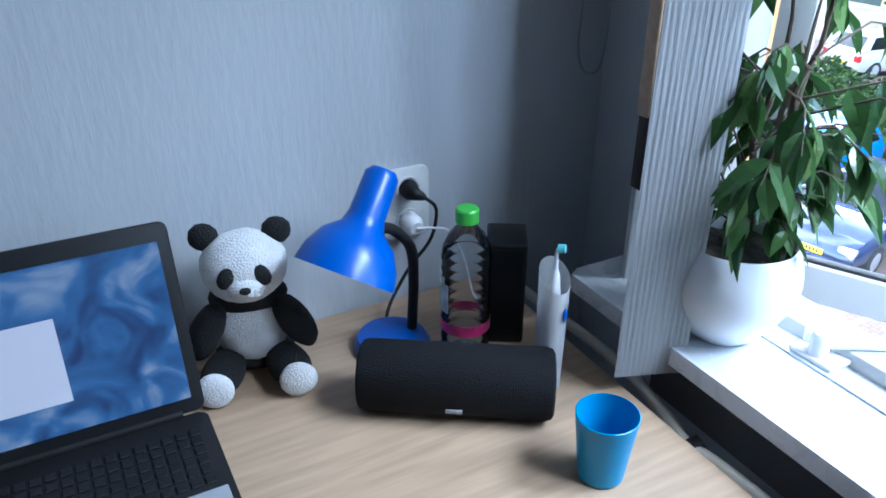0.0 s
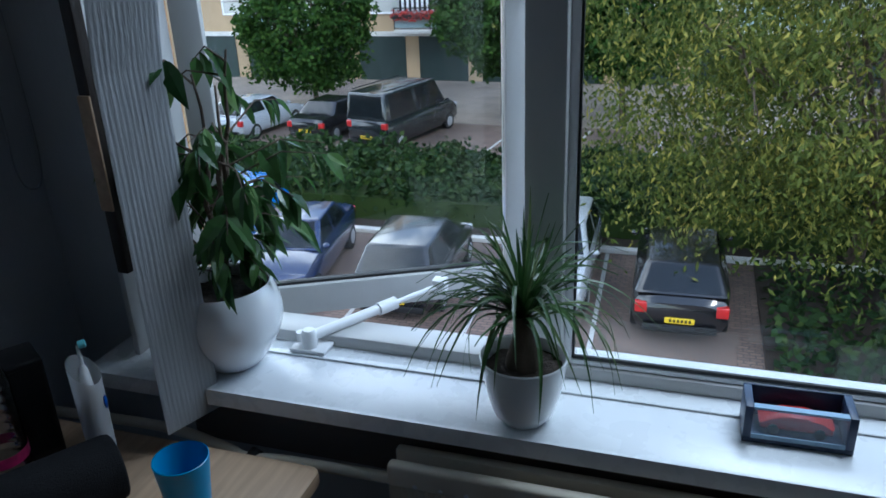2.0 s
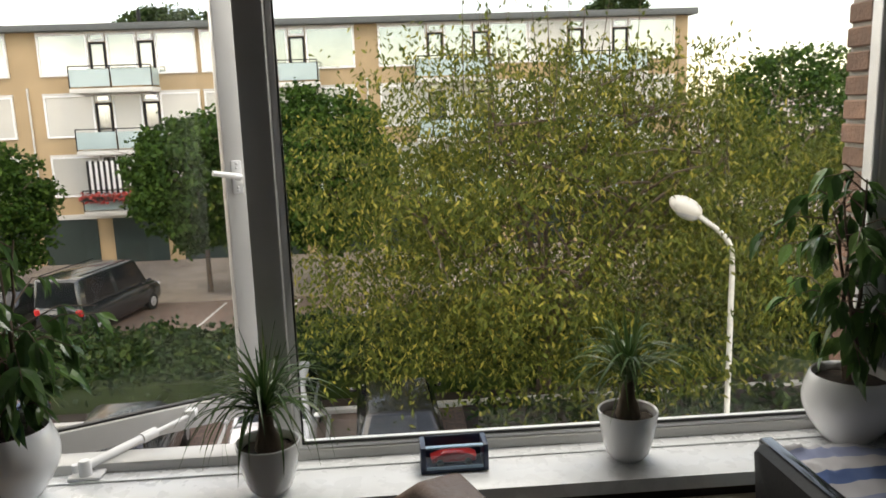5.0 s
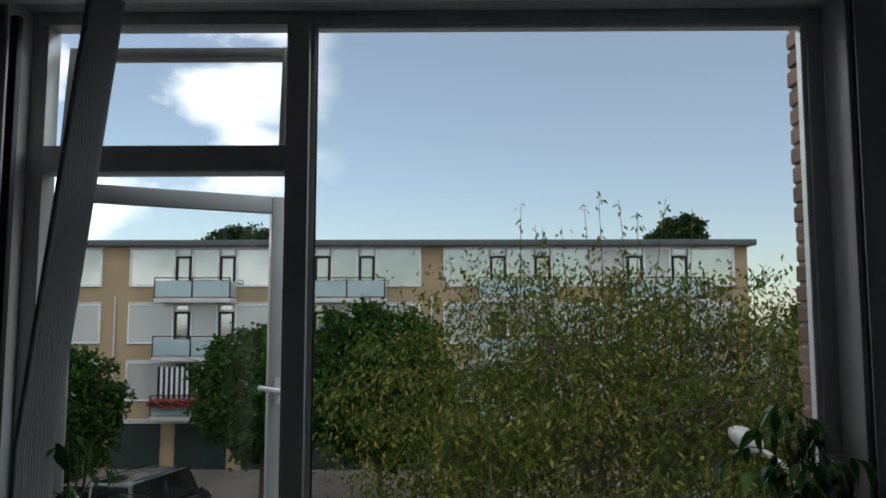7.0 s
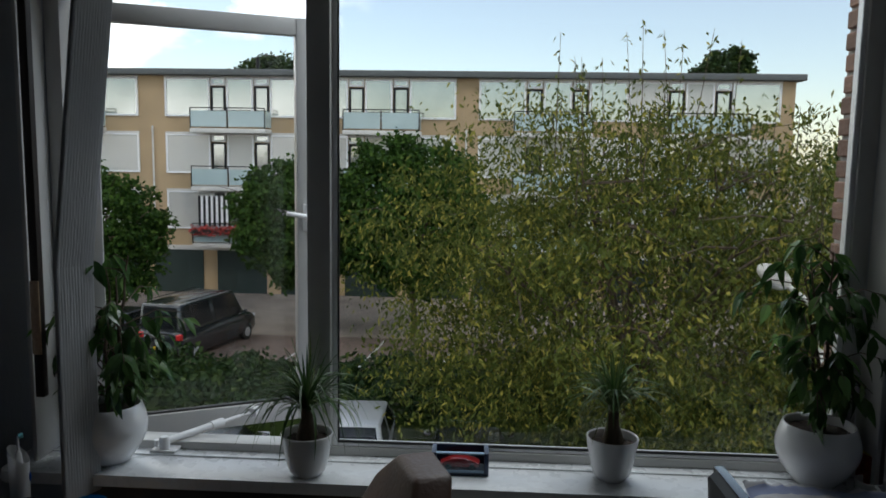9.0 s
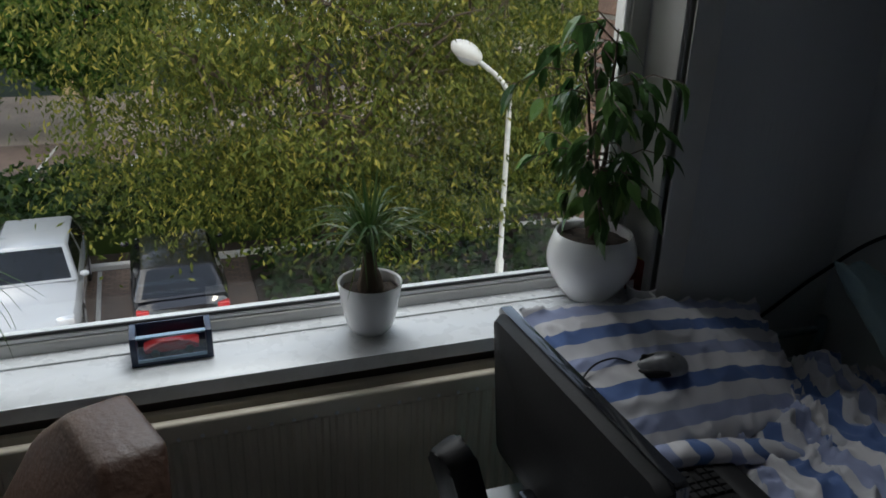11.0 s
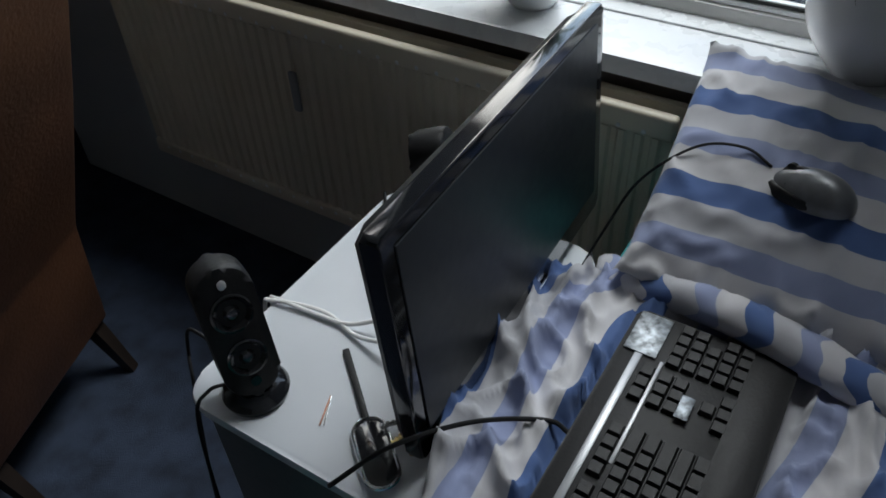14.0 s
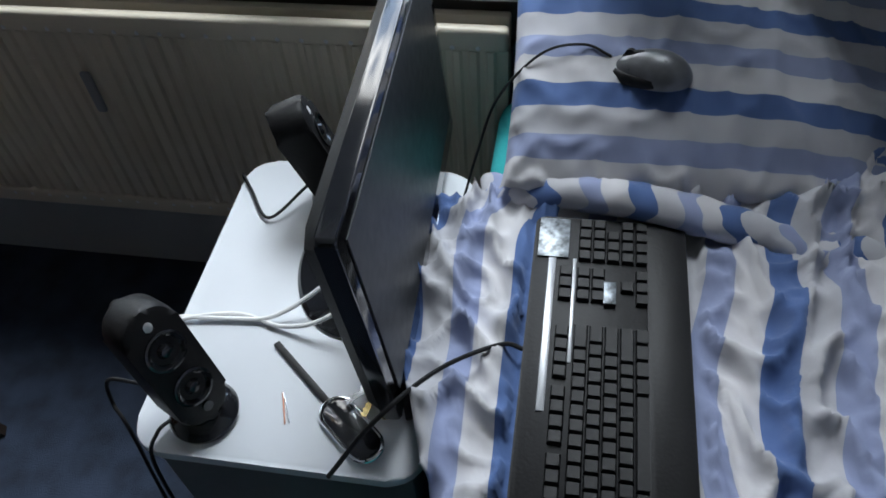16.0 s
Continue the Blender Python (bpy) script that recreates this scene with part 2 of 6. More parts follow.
M_TREE = foliage("cherry_leaf", (0.042, 0.064, 0.010), (0.120, 0.140, 0.024), (0.34, 0.30, 0.06), 0.6, through_light=0.25)
M_TREE2 = foliage("maple_leaf", (0.014, 0.042, 0.006), (0.042, 0.092, 0.012), (0.08, 0.14, 0.022), 0.7, through_light=0.25)
M_HEDGE = foliage("hedge_leaf", (0.010, 0.026, 0.007), (0.028, 0.058, 0.013), (0.06, 0.09, 0.02), 0.6, through_light=0.2)
M_BRICK = plain("brown_brick", (0.17, 0.10, 0.07), 0.9, vary=0.25, scale=25, bump=0.8, bump_scale=90, rand=0.3)
M_MORTAR = plain("mortar", (0.30, 0.28, 0.25), 0.95, vary=0.15, bump=0.5)
M_FACADE = bricks("facade_brick", (0.54, 0.29, 0.12), (0.43, 0.22, 0.085), (0.44, 0.32, 0.19), 0.22, 0.065, 0.012, turn=(90, 0, 90), big=0.12)
M_PAVER = bricks("clay_pavers", (0.21, 0.145, 0.115), (0.15, 0.105, 0.085), (0.09, 0.075, 0.065), 0.21, 0.105, 0.012, turn=(0, 0, 90), bump=0.4)
M_ROAD = bricks("road_pavers", (0.34, 0.28, 0.23), (0.28, 0.235, 0.20), (0.20, 0.17, 0.15), 0.21, 0.105, 0.012, turn=(0, 0, 45), bump=0.3)
M_LINE = plain("line_paint", (0.50, 0.50, 0.48), 0.7, vary=0.2, scale=20)
M_CONC = plain("concrete_white", (0.62, 0.61, 0.58), 0.8, vary=0.1, scale=2)
M_GARAGE = plain("garage_green", (0.018, 0.035, 0.032), 0.5, vary=0.2, scale=2)
M_FROST = plain("frosted_balcony_glass", (0.42, 0.53, 0.54), 0.18, vary=0.08, scale=1.0)
M_FARGLASS = plain("reflecting_window_glass", (0.45, 0.47, 0.45), 0.06, metal=0.75, vary=0.12, scale=0.6)
M_BLIND = plain("drawn_blind", (0.55, 0.54, 0.50), 0.35, vary=0.06, scale=1.0, coat=0.9)
M_TYRE = plain("tyre_rubber", (0.012, 0.012, 0.012), 0.8)
M_CARGLASS = plain("car_glass", (0.02, 0.025, 0.03), 0.04, coat=1.0)
M_TAIL = plain("tail_lamp_red", (0.45, 0.02, 0.02), 0.15, coat=0.6)
M_HEAD = plain("headlamp_clear", (0.75, 0.77, 0.8), 0.1, metal=0.4)
M_PLATE = plain("yellow_plate", (0.75, 0.52, 0.02), 0.4)
M_FLOWER = plain("red_flowers", (0.42, 0.06, 0.05), 0.8, vary=0.4, scale=6)
M_LAMPPOST = plain("galvanised_white", (0.66, 0.65, 0.60), 0.45, vary=0.08)


# ---- building helpers ----
WM = {}


def thing(name, m, label, category, group="", kind=""):
    ob = new(name)
    ob.empty_display_size = 0.05
    ob.matrix_world = m
    WM[ob] = m.copy()
    return tagged(ob, label, category, group, kind)


def finish(bm, name, mats, smooth=True):
    me = bpy.data.meshes.new(name)
    bm.normal_update()
    bm.to_mesh(me)
    bm.free()
    for m in mats if isinstance(mats, (list, tuple)) else [mats]:
        me.materials.append(m)
    if smooth:
        me.polygons.foreach_set("use_smooth", [True] * len(me.polygons))
        me.set_sharp_from_angle(angle=radians(38))
    return me


def part(name, bm, mats, parent=None, label="", at_world=False, smooth=True, m=None):
    """Links a bmesh (or a ready mesh) as ONE mesh object under a thing or part. at_world: its points are given in world metres."""
    me = finish(bm, name, mats, smooth) if isinstance(bm, bmesh.types.BMesh) else bm
    ob = new(name, me)
    local = m if m is not None else Matrix()
    if parent is not None:
        ob.parent = parent
        base = WM.get(parent, Matrix())
        if at_world:
            me.transform(base.inverted())
        WM[ob] = base @ local
    else:
        WM[ob] = local.copy()
    ob.matrix_local = local
    return tagged(ob, label)


def structure(name, bm, mats, label="", smooth=False):
    ob = part(name, bm, mats, smooth=smooth)
    return tagged(ob, label, kind="structure")


def B():
    return bmesh.new()


def box(bm, x0, y0, z0, x1, y1, z1, bevel=0.0, seg=2, mi=0, m=None):
    r = bmesh.ops.create_cube(bm, size=1)
    vs = r["verts"]
    bmesh.ops.scale(bm, verts=vs, vec=(abs(x1 - x0), abs(y1 - y0), abs(z1 - z0)))
    bmesh.ops.translate(bm, verts=vs, vec=((x0 + x1) / 2, (y0 + y1) / 2, (z0 + z1) / 2))
    fs = {f for v in vs for f in v.link_faces}
    if bevel:
        es = list({e for v in vs for e in v.link_edges})
        out = bmesh.ops.bevel(bm, geom=es, offset=bevel, segments=seg, affect="EDGES", profile=0.5)
        fs = set(out["faces"]) | {f for f in fs if f.is_valid}
        vs = list({v for f in fs for v in f.verts})
    for f in fs:
        f.material_index = mi
    if m is not None:
        bmesh.ops.transform(bm, matrix=m, verts=vs)
    return bm


def lathe(bm, profile, seg=32, c=(0, 0, 0), mi=0, sx=1.0, sy=1.0):
    """Turns a profile of (radius, height) about z."""
    rings = []
    for r, z in profile:
        if r < 1e-5:
            rings.append([bm.verts.new((c[0], c[1], c[2] + z))])
        else:
            rings.append([bm.verts.new((c[0] + sx * r * math.cos(2 * math.pi * i / seg), c[1] + sy * r * math.sin(2 * math.pi * i / seg), c[2] + z)) for i in range(seg)])
    for a, b in zip(rings, rings[1:]):
        for i in range(seg):
            j = (i + 1) % seg
            if len(a) == 1 and len(b) == 1:
                continue
            if len(a) == 1:
                f = bm.faces.new((a[0], b[j], b[i]))
            elif len(b) == 1:
                f = bm.faces.new((a[i], a[j], b[0]))
            else:
                f = bm.faces.new((a[i], a[j], b[j], b[i]))
            f.material_index = mi
    return bm


def tube(bm, pts, r, seg=8, mi=0, caps=True):
    """A round bar along points; r: one radius or one for each point."""
    pts = [Vector(p) for p in pts]
    rs = [r] * len(pts) if isinstance(r, (int, float)) else r
    rings, side = [], None
    for i, p in enumerate(pts):
        d = (pts[min(i + 1, len(pts) - 1)] - pts[max(i - 1, 0)]).normalized()
        if side is None:
            side = d.orthogonal().normalized()
        side = (side - d * side.dot(d)).normalized()
        up = d.cross(side)
        rings.append([bm.verts.new(p + rs[i] * (math.cos(a) * side + math.sin(a) * up)) for a in [2 * math.pi * k / seg for k in range(seg)]])
    for a, b in zip(rings, rings[1:]):
        for k in range(seg):
            f = bm.faces.new((a[k], a[(k + 1) % seg], b[(k + 1) % seg], b[k]))
            f.material_index = mi
    if caps:
        bm.faces.new(list(reversed(rings[0]))).material_index = mi
        bm.faces.new(rings[-1]).material_index = mi
    return bm


def curve_pts(pts, n=8):
    """Smooth points through a few given ones (Catmull-Rom)."""
    p = [Vector(q) for q in pts]
    p = [2 * p[0] - p[1]] + p + [2 * p[-1] - p[-2]]
    out = []
    for i in range(1, len(p) - 2):
        for k in range(n):
            t = k / n
            out.append(0.5 * ((2 * p[i]) + (p[i + 1] - p[i - 1]) * t + (2 * p[i - 1] - 5 * p[i] + 4 * p[i + 1] - p[i + 2]) * t * t + (3 * p[i] - p[i - 1] - 3 * p[i + 1] + p[i + 2]) * t ** 3))
    return out + [p[-2]]


def prism(bm, outline, z0, z1, mi=0, m=None, bevel=0.0):
    """An outline of (x, y) raised from z0 to z1."""
    lo = [bm.verts.new((x, y, z0)) for x, y in outline]
    hi = [bm.verts.new((x, y, z1)) for x, y in outline]
    n = len(outline)
    fs = [bm.faces.new(list(reversed(lo))), bm.faces.new(hi)]
    fs += [bm.faces.new((lo[i], lo[(i + 1) % n], hi[(i + 1) % n], hi[i])) for i in range(n)]
    if bevel:
        es = list({e for f in fs[:2] for e in f.edges})
        out = bmesh.ops.bevel(bm, geom=es, offset=bevel, segments=2, affect="EDGES", profile=0.5)
        fs = [f for f in fs if f.is_valid] + list(out["faces"])
    for f in fs:
        f.material_index = mi
    if m is not None:
        bmesh.ops.transform(bm, matrix=m, verts=list({v for f in fs for v in f.verts}))
    return bm


def rounded(x0, y0, x1, y1, r, n=6):
    pts = []
    for cx, cy, a in ((x1 - r, y1 - r, 0), (x0 + r, y1 - r, 90), (x0 + r, y0 + r, 180), (x1 - r, y0 + r, 270)):
        pts += [(cx + r * math.cos(radians(a + 90 * k / n)), cy + r * math.sin(radians(a + 90 * k / n))) for k in range(n + 1)]
    return pts


def blob(bm, c, s, mi=0, sub=3, rough=0.0, m=None):
    """An ellipsoid, a little uneven."""
    r = bmesh.ops.create_icosphere(bm, subdivisions=sub, radius=1)
    for v in r["verts"]:
        k = 1 + rough * noise.noise(v.co * 2.3 + Vector(c) * 9)
        v.co = Vector((v.co.x * s[0], v.co.y * s[1], v.co.z * s[2])) * k
    if m is not None:
        bmesh.ops.transform(bm, matrix=m, verts=r["verts"])
    bmesh.ops.translate(bm, verts=r["verts"], vec=c)
    for f in {f for v in r["verts"] for f in v.link_faces}:
        f.material_index = mi
    return bm


def raw(name, verts, faces, mats):
    me = bpy.data.meshes.new(name)
    me.from_pydata(verts, [], faces)
    for m in mats if isinstance(mats, (list, tuple)) else [mats]:
        me.materials.append(m)
    me.update()
    return me
# ---- the room ----
F, SILL, CEIL = -0.06, 0.825, 2.70
WX0, WX1 = 1.10, 1.34          # window wall, inner and outer face
YN, YS, XW = 1.295, -1.80, -2.6
OY0, OY1, OZ1 = -1.255, 1.04, 2.612   # window opening
GX = 1.262                      # glazing plane

structure("floor", box(B(), XW - 0.1, YS - 0.1, F - 0.15, WX1, YN + 0.1, F), M_CARPET, "dark blue worn carpet floor")
structure("ceiling", box(B(), XW - 0.1, YS - 0.1, CEIL, WX1, YN + 0.1, CEIL + 0.15), M_CEIL, "white painted ceiling")
structure("wall_north", box(B(), XW, YN, F, WX1, YN + 0.12, CEIL), M_WALL, "light grey wallpapered wall with fine vertical texture")
structure("wall_south", box(B(), XW, YS - 0.12, F, WX0, YS, CEIL), M_WALL, "light grey wallpapered wall beside the bed")
# out-of-view wall closing the room; its dimness is put into the base colour
structure("wall_west", box(B(), XW - 0.12, YS - 0.12, F, XW, YN + 0.12, CEIL), plain("back_wall_dim", (0.20, 0.19, 0.18), 0.9), "plain unseen wall behind, dimness put into its darker colour")
bm = B()
box(bm, WX0, YS - 0.12, F, WX1, OY1, SILL - 0.035)
box(bm, WX0, YS - 0.12, OZ1, WX1, OY1, CEIL)
box(bm, 1.244, OY1, F, WX1, YN, CEIL)
box(bm, WX0, YS - 0.12, SILL - 0.035, WX1, OY0, OZ1)
structure("wall_east", bm, M_WALL, "window wall with grey wallpaper around a wide opening")

bm = B()
prism(bm, rounded(1.045, -1.31, 1.243, 1.10, 0.02), SILL - 0.032, SILL, bevel=0.009)
box(bm, 1.19, -1.245, SILL + 0.0005, 1.205, 1.03, SILL + 0.004, 0.0015, 1)
structure("window_sill", bm, M_SILL, "smooth white painted window sill board", smooth=True)
# board below the sill; the sill's shadow is put into its dark colour
structure("trim", box(B(), 1.085, -1.30, SILL - 0.14, 1.099, 0.90, SILL - 0.034), plain("sill_shadow_tone", (0.13, 0.11, 0.10), 0.7), "board under the window sill, its shadow put into the colour")
bm = B()
box(bm, 1.096, OY0 - 0.075, SILL, 1.118, OY0 + 0.0, OZ1 + 0.02, 0.004)
box(bm, 1.118, OY0 + 0.0, SILL, 1.24, OY0 + 0.012, OZ1, 0.002)
box(bm, 1.118, OY1 - 0.012, SILL, 1.24, OY1, OZ1, 0.002)
box(bm, 1.118, OY0 + 0.012, OZ1 - 0.012, 1.24, OY1 - 0.012, OZ1, 0.002)
structure("window_lining", bm, M_FRAME, "white painted lining of the window opening", smooth=True)

# the fixed window frame: parts butt end to end
win = tagged(thing("window_1", Matrix.Translation((GX, 0, SILL)), "wide white wooden window with fixed pane, open casement and vent", "window"), kind="structure")
FX0, FX1 = 1.243, 1.315
MY0, MY1 = 0.221, 0.287        # mullion
TZ0, TZ1 = 2.130, 2.206        # transom
PT, PB = 2.563, 0.850          # big pane top and bottom
PR = -1.196
LY = 0.982                     # left jamb inner edge


def bar(name, x0, y0, z0, x1, y1, z1, mat=None, label="", bevel=0.004, parent=win):
    return part(name, box(B(), x0, y0, z0, x1, y1, z1, bevel), mat or M_FRAME, parent, label, at_world=True)


bar("mullion", FX0 - 0.02, MY0, SILL + 0.027, FX1, MY1, PT)
bar("head_rail", FX0, OY0 + 0.012, PT, FX1, OY1 - 0.012, OZ1 - 0.001)
bar("bottom_rail", FX0, OY0 + 0.012, SILL - 0.03, FX1, OY1 - 0.012, PB - 0.001)
bar("jamb", FX0, OY0 + 0.012, PB, FX1, PR, PT)
bar("jamb", FX0, LY, PB, FX1, OY1 - 0.012, PT)
bar("transom", FX0 - 0.012, MY1, TZ0, FX1, LY, TZ1)
# glazing beads and seal of the fixed pane
bw = 0.014
bar("glazing_bead", GX - 0.012, MY0 - bw, PB, GX - 0.003, MY0, PT, M_BEAD, bevel=0.003)
bar("glazing_bead", GX - 0.012, PR, PB, GX - 0.003, PR + bw, PT, M_BEAD, bevel=0.003)
bar("glazing_bead", GX - 0.012, PR + bw, PB, GX - 0.003, MY0 - bw, PB + 0.010, M_BEAD, bevel=0.003)
bar("glazing_bead", GX - 0.012, PR + bw, PT - 0.010, GX - 0.003, MY0 - bw, PT, M_BEAD, bevel=0.003)
bar("seal", GX - 0.010, PR + bw, PB + 0.0105, GX - 0.003, MY0 - bw, PB + 0.017, M_SEAL, bevel=0.001)
bar("seal", GX - 0.010, MY0 - bw - 0.005, PB + 0.018, GX - 0.003, MY0 - bw - 0.0005, PT - 0.012, M_SEAL, bevel=0.001)
p = part("pane", box(B(), GX, PR + 0.002, PB + 0.002, GX + 0.004, MY0 - 0.002, PT - 0.002), M_PANE, win, "large clear window pane", at_world=True)
p.visible_shadow = False


def sash(name, w, h, rail, m, label):
    """A glazed leaf; its hinge edge on local z, opening towards local -y... width along local -y."""
    s = part(name, B(), M_FRAME, win, label, m=WM[win].inverted() @ m)
    t = 0.042
    sub = lambda n, *a, mat=M_FRAME, bevel=0.004: part(n, box(B(), *a, bevel), mat, s)
    sub("stile", -t / 2, -rail, 0, t / 2, 0, h)
    sub("stile", -t / 2, -w, 0, t / 2, -w + rail, h)
    sub("rail", -t / 2 + 0.001, -w + rail, 0, t / 2 - 0.001, -rail, rail * 1.25)
    sub("rail", -t / 2 + 0.001, -w + rail, h - rail, t / 2 - 0.001, -rail, h)
    sub("seal", -0.009, -w + rail, rail * 1.25, 0.009, -rail, rail * 1.25 + 0.006, mat=M_SEAL, bevel=0.001)
    g = part("pane", box(B(), -0.002, -w + rail, rail * 1.25, 0.002, -rail, h - rail), M_PANE, s)
    g.visible_shadow = False
    return s


OPEN = 26.8
casement = sash("casement", 0.695, TZ0 - PB + 0.043, 0.055, pose(FX1 + 0.022, LY + 0.008, PB - 0.052, 0, 0, OPEN), "white casement leaf standing open outwards")
vent = sash("vent_leaf", 0.684, 0.362, 0.034, pose(FX1 + 0.024, LY - 0.003, TZ1 - 0.030, 0, 6, 0), "small top vent leaf tilted open")
# espagnolette handle on the casement's free stile
h = part("handle", box(B(), -0.030, -0.683, 0.64, -0.0215, -0.655, 0.73, 0.003), M_WHITE, casement, "white window handle with screw plate")
bm = B()
tube(bm, [(-0.03, -0.669, 0.685), (-0.055, -0.669, 0.687), (-0.066, -0.650, 0.692), (-0.068, -0.595, 0.703)], [0.010, 0.009, 0.008, 0.007], 10)
for z in (0.648, 0.658, 0.71, 0.722):
    blob(bm, (-0.031, -0.669, z), (0.003, 0.004, 0.004), sub=1)
part("lever", bm, M_WHITE, casement)
# the friction stay between sill and casement
stay = part("window_stay", box(B(), 1.196, 0.668, SILL + 0.005, 1.246, 0.742, SILL + 0.012, 0.002), M_WHITE, win, "white telescopic window stay", at_world=True)
bm = B()
lathe(bm, [(0, 0), (0.015, 0), (0.015, 0.03), (0.011, 0.036), (0, 0.036)], 20, (1.215, 0.706, SILL + 0.012))
lathe(bm, [(0.009, 0), (0.009, 0.018), (0, 0.018)], 14, (1.233, 0.735, SILL + 0.012))
part("pivot", bm, M_WHITE, stay, at_world=True)
a0, a1 = Vector((1.222, 0.700, SILL + 0.033)), Vector((1.49, 0.53, SILL + 0.035))
part("arm", tube(B(), [a0, a0.lerp(a1, 0.5)], 0.0105, 14), M_WHITE, stay, at_world=True)
part("collar", tube(B(), [a0.lerp(a1, 0.48), a0.lerp(a1, 0.62)], 0.0135, 14), M_WHITE, stay, at_world=True)
part("rod", tube(B(), [a0.lerp(a1, 0.62), a1], 0.0055, 10), M_WHITE, stay, at_world=True)
part("bracket", box(B(), 1.475, 0.515, SILL + 0.02, 1.505, 0.545, SILL + 0.05, 0.003), M_WHITE, stay, at_world=True)

# outer brick reveal right of the window: bricks proud of the mortar
rev = structure("wall_reveal", box(B(), 1.3405, -2.6, F - 0.3, 1.50, -1.262, 3.1), M_MORTAR, "outer pier of dull brown bricks beside the window")
structure("wall_outer", box(B(), 1.3405, OY1 + 0.02, F - 0.3, 1.44, 2.6, 3.1), M_FACADE, "outer brick wall beyond the casement")
brick_a = finish(box(B(), -0.102, -0.012, -0.025, 0.102, 0.012, 0.025, 0.004, 1), "brick", M_BRICK, False)
brick_b = finish(box(B(), -0.049, -0.012, -0.025, 0.049, 0.012, 0.025, 0.004, 1), "brick", M_BRICK, False)
rb = random.Random(5)
for i in range(38):
    z = SILL - 0.2 + 0.0615 * i
    spans = [(1.448, brick_b)] if i % 2 == 0 else [(1.394, brick_a)]
    for x, me in spans:
        jitter = rb.uniform(-0.004, 0.004)
        part("brick", me, None, rev, m=Matrix.Translation((x + jitter, -1.262 + rb.uniform(-0.003, 0.003), z)))

# radiator under the sill
RX0, RX1, RY0, RY1, RZ0, RZ1 = 1.005, 1.045, -0.90, 0.47, 0.245, 0.765
rad = thing("radiator", Matrix.Translation((1.02, -0.1, RZ0)), "cream steel panel radiator below the window sill", "radiator")
bm = B()
n = 46
prof = []
for i in range(n):
    y = RY0 + 0.03 + (RY1 - RY0 - 0.06) * i / (n - 1)
    prof += [(RX0 + 0.006, y - 0.010), (RX0, y - 0.005), (RX0, y + 0.005), (RX0 + 0.006, y + 0.010)]
prof = [(RX0 + 0.006, RY0)] + prof + [(RX0 + 0.006, RY1), (RX0 + 0.018, RY1), (RX0 + 0.018, RY0)]
prism(bm, list(reversed(prof)), RZ0 + 0.045, RZ1 - 0.045)
part("front_panel", bm, M_RAD, rad, at_world=True)
part("top_rail", box(B(), RX0 - 0.003, RY0, RZ1 - 0.045, RX0 + 0.02, RY1, RZ1, 0.008, 3), M_RAD, rad, at_world=True)
part("bottom_rail", box(B(), RX0 - 0.003, RY0, RZ0, RX0 + 0.02, RY1, RZ0 + 0.045, 0.008, 3), M_RAD, rad, at_world=True)
part("back_panel", box(B(), RX1, RY0, RZ0, RX1 + 0.02, RY1, RZ1, 0.006), M_RAD, rad, at_world=True)
spot = finish(blob(B(), (0, 0, 0), (0.0016, 0.005, 0.005), sub=1), "weld_dimple", M_BEAD)
for i in range(30):
    y = RY0 + 0.05 + (RY1 - RY0 - 0.1) * i / 29
    for z in (RZ0 + 0.03, RZ1 - 0.035):
        part("weld_dimple", spot, None, rad, m=WM[rad].inverted() @ Matrix.Translation((RX0 - 0.003, y, z)))
bm = B()
box(bm, RX0 - 0.012, -0.106, 0.545, RX0 - 0.002, -0.086, 0.64, 0.004)
part("vent_clip", bm, M_GREY, rad, "grey clip on the radiator", at_world=True)
bm = B()
tube(bm, curve_pts([(1.025, 0.47, 0.72), (1.02, 0.66, 0.72), (1.015, 0.745, 0.715), (1.03, 0.80, 0.715), (1.05, 0.95, 0.72), (1.06, 1.25, 0.70)]), 0.010, 10)
part("pipe", bm, M_RAD, rad, "cream heating pipe", at_world=True)
kn = Matrix.Translation((1.0, 0.735, 0.705)) @ Matrix.Rotation(radians(62), 4, Vector((0.2, 1, 0)).normalized()) @ Matrix.Rotation(radians(180), 4, "X")
bm = lathe(B(), [(0, -0.01), (0.013, -0.01), (0.013, 0.012), (0.02, 0.014), (0.021, 0.05), (0.018, 0.056), (0, 0.056)], 28)
bmesh.ops.transform(bm, matrix=kn, verts=bm.verts)
part("thermostat_knob", bm, M_WHITE, rad, "white thermostatic radiator knob", at_world=True)
bm = B()
for k in range(16):
    a = 2 * math.pi * k / 16
    box(bm, -0.0022, -0.0015, 0.018, 0.0022, 0.0015, 0.048, m=Matrix.Rotation(a, 4, "Z") @ Matrix.Translation((0, 0.0212, 0)))
bmesh.ops.transform(bm, matrix=kn, verts=bm.verts)
part("knob_ribs", bm, M_WHITE, rad, at_world=True)
bm = lathe(B(), [(0, -0.035), (0.014, -0.035), (0.017, -0.012), (0.0, -0.012)], 20)
bmesh.ops.transform(bm, matrix=kn, verts=bm.verts)
part("valve_body", bm, M_BLACK, rad, at_world=True)

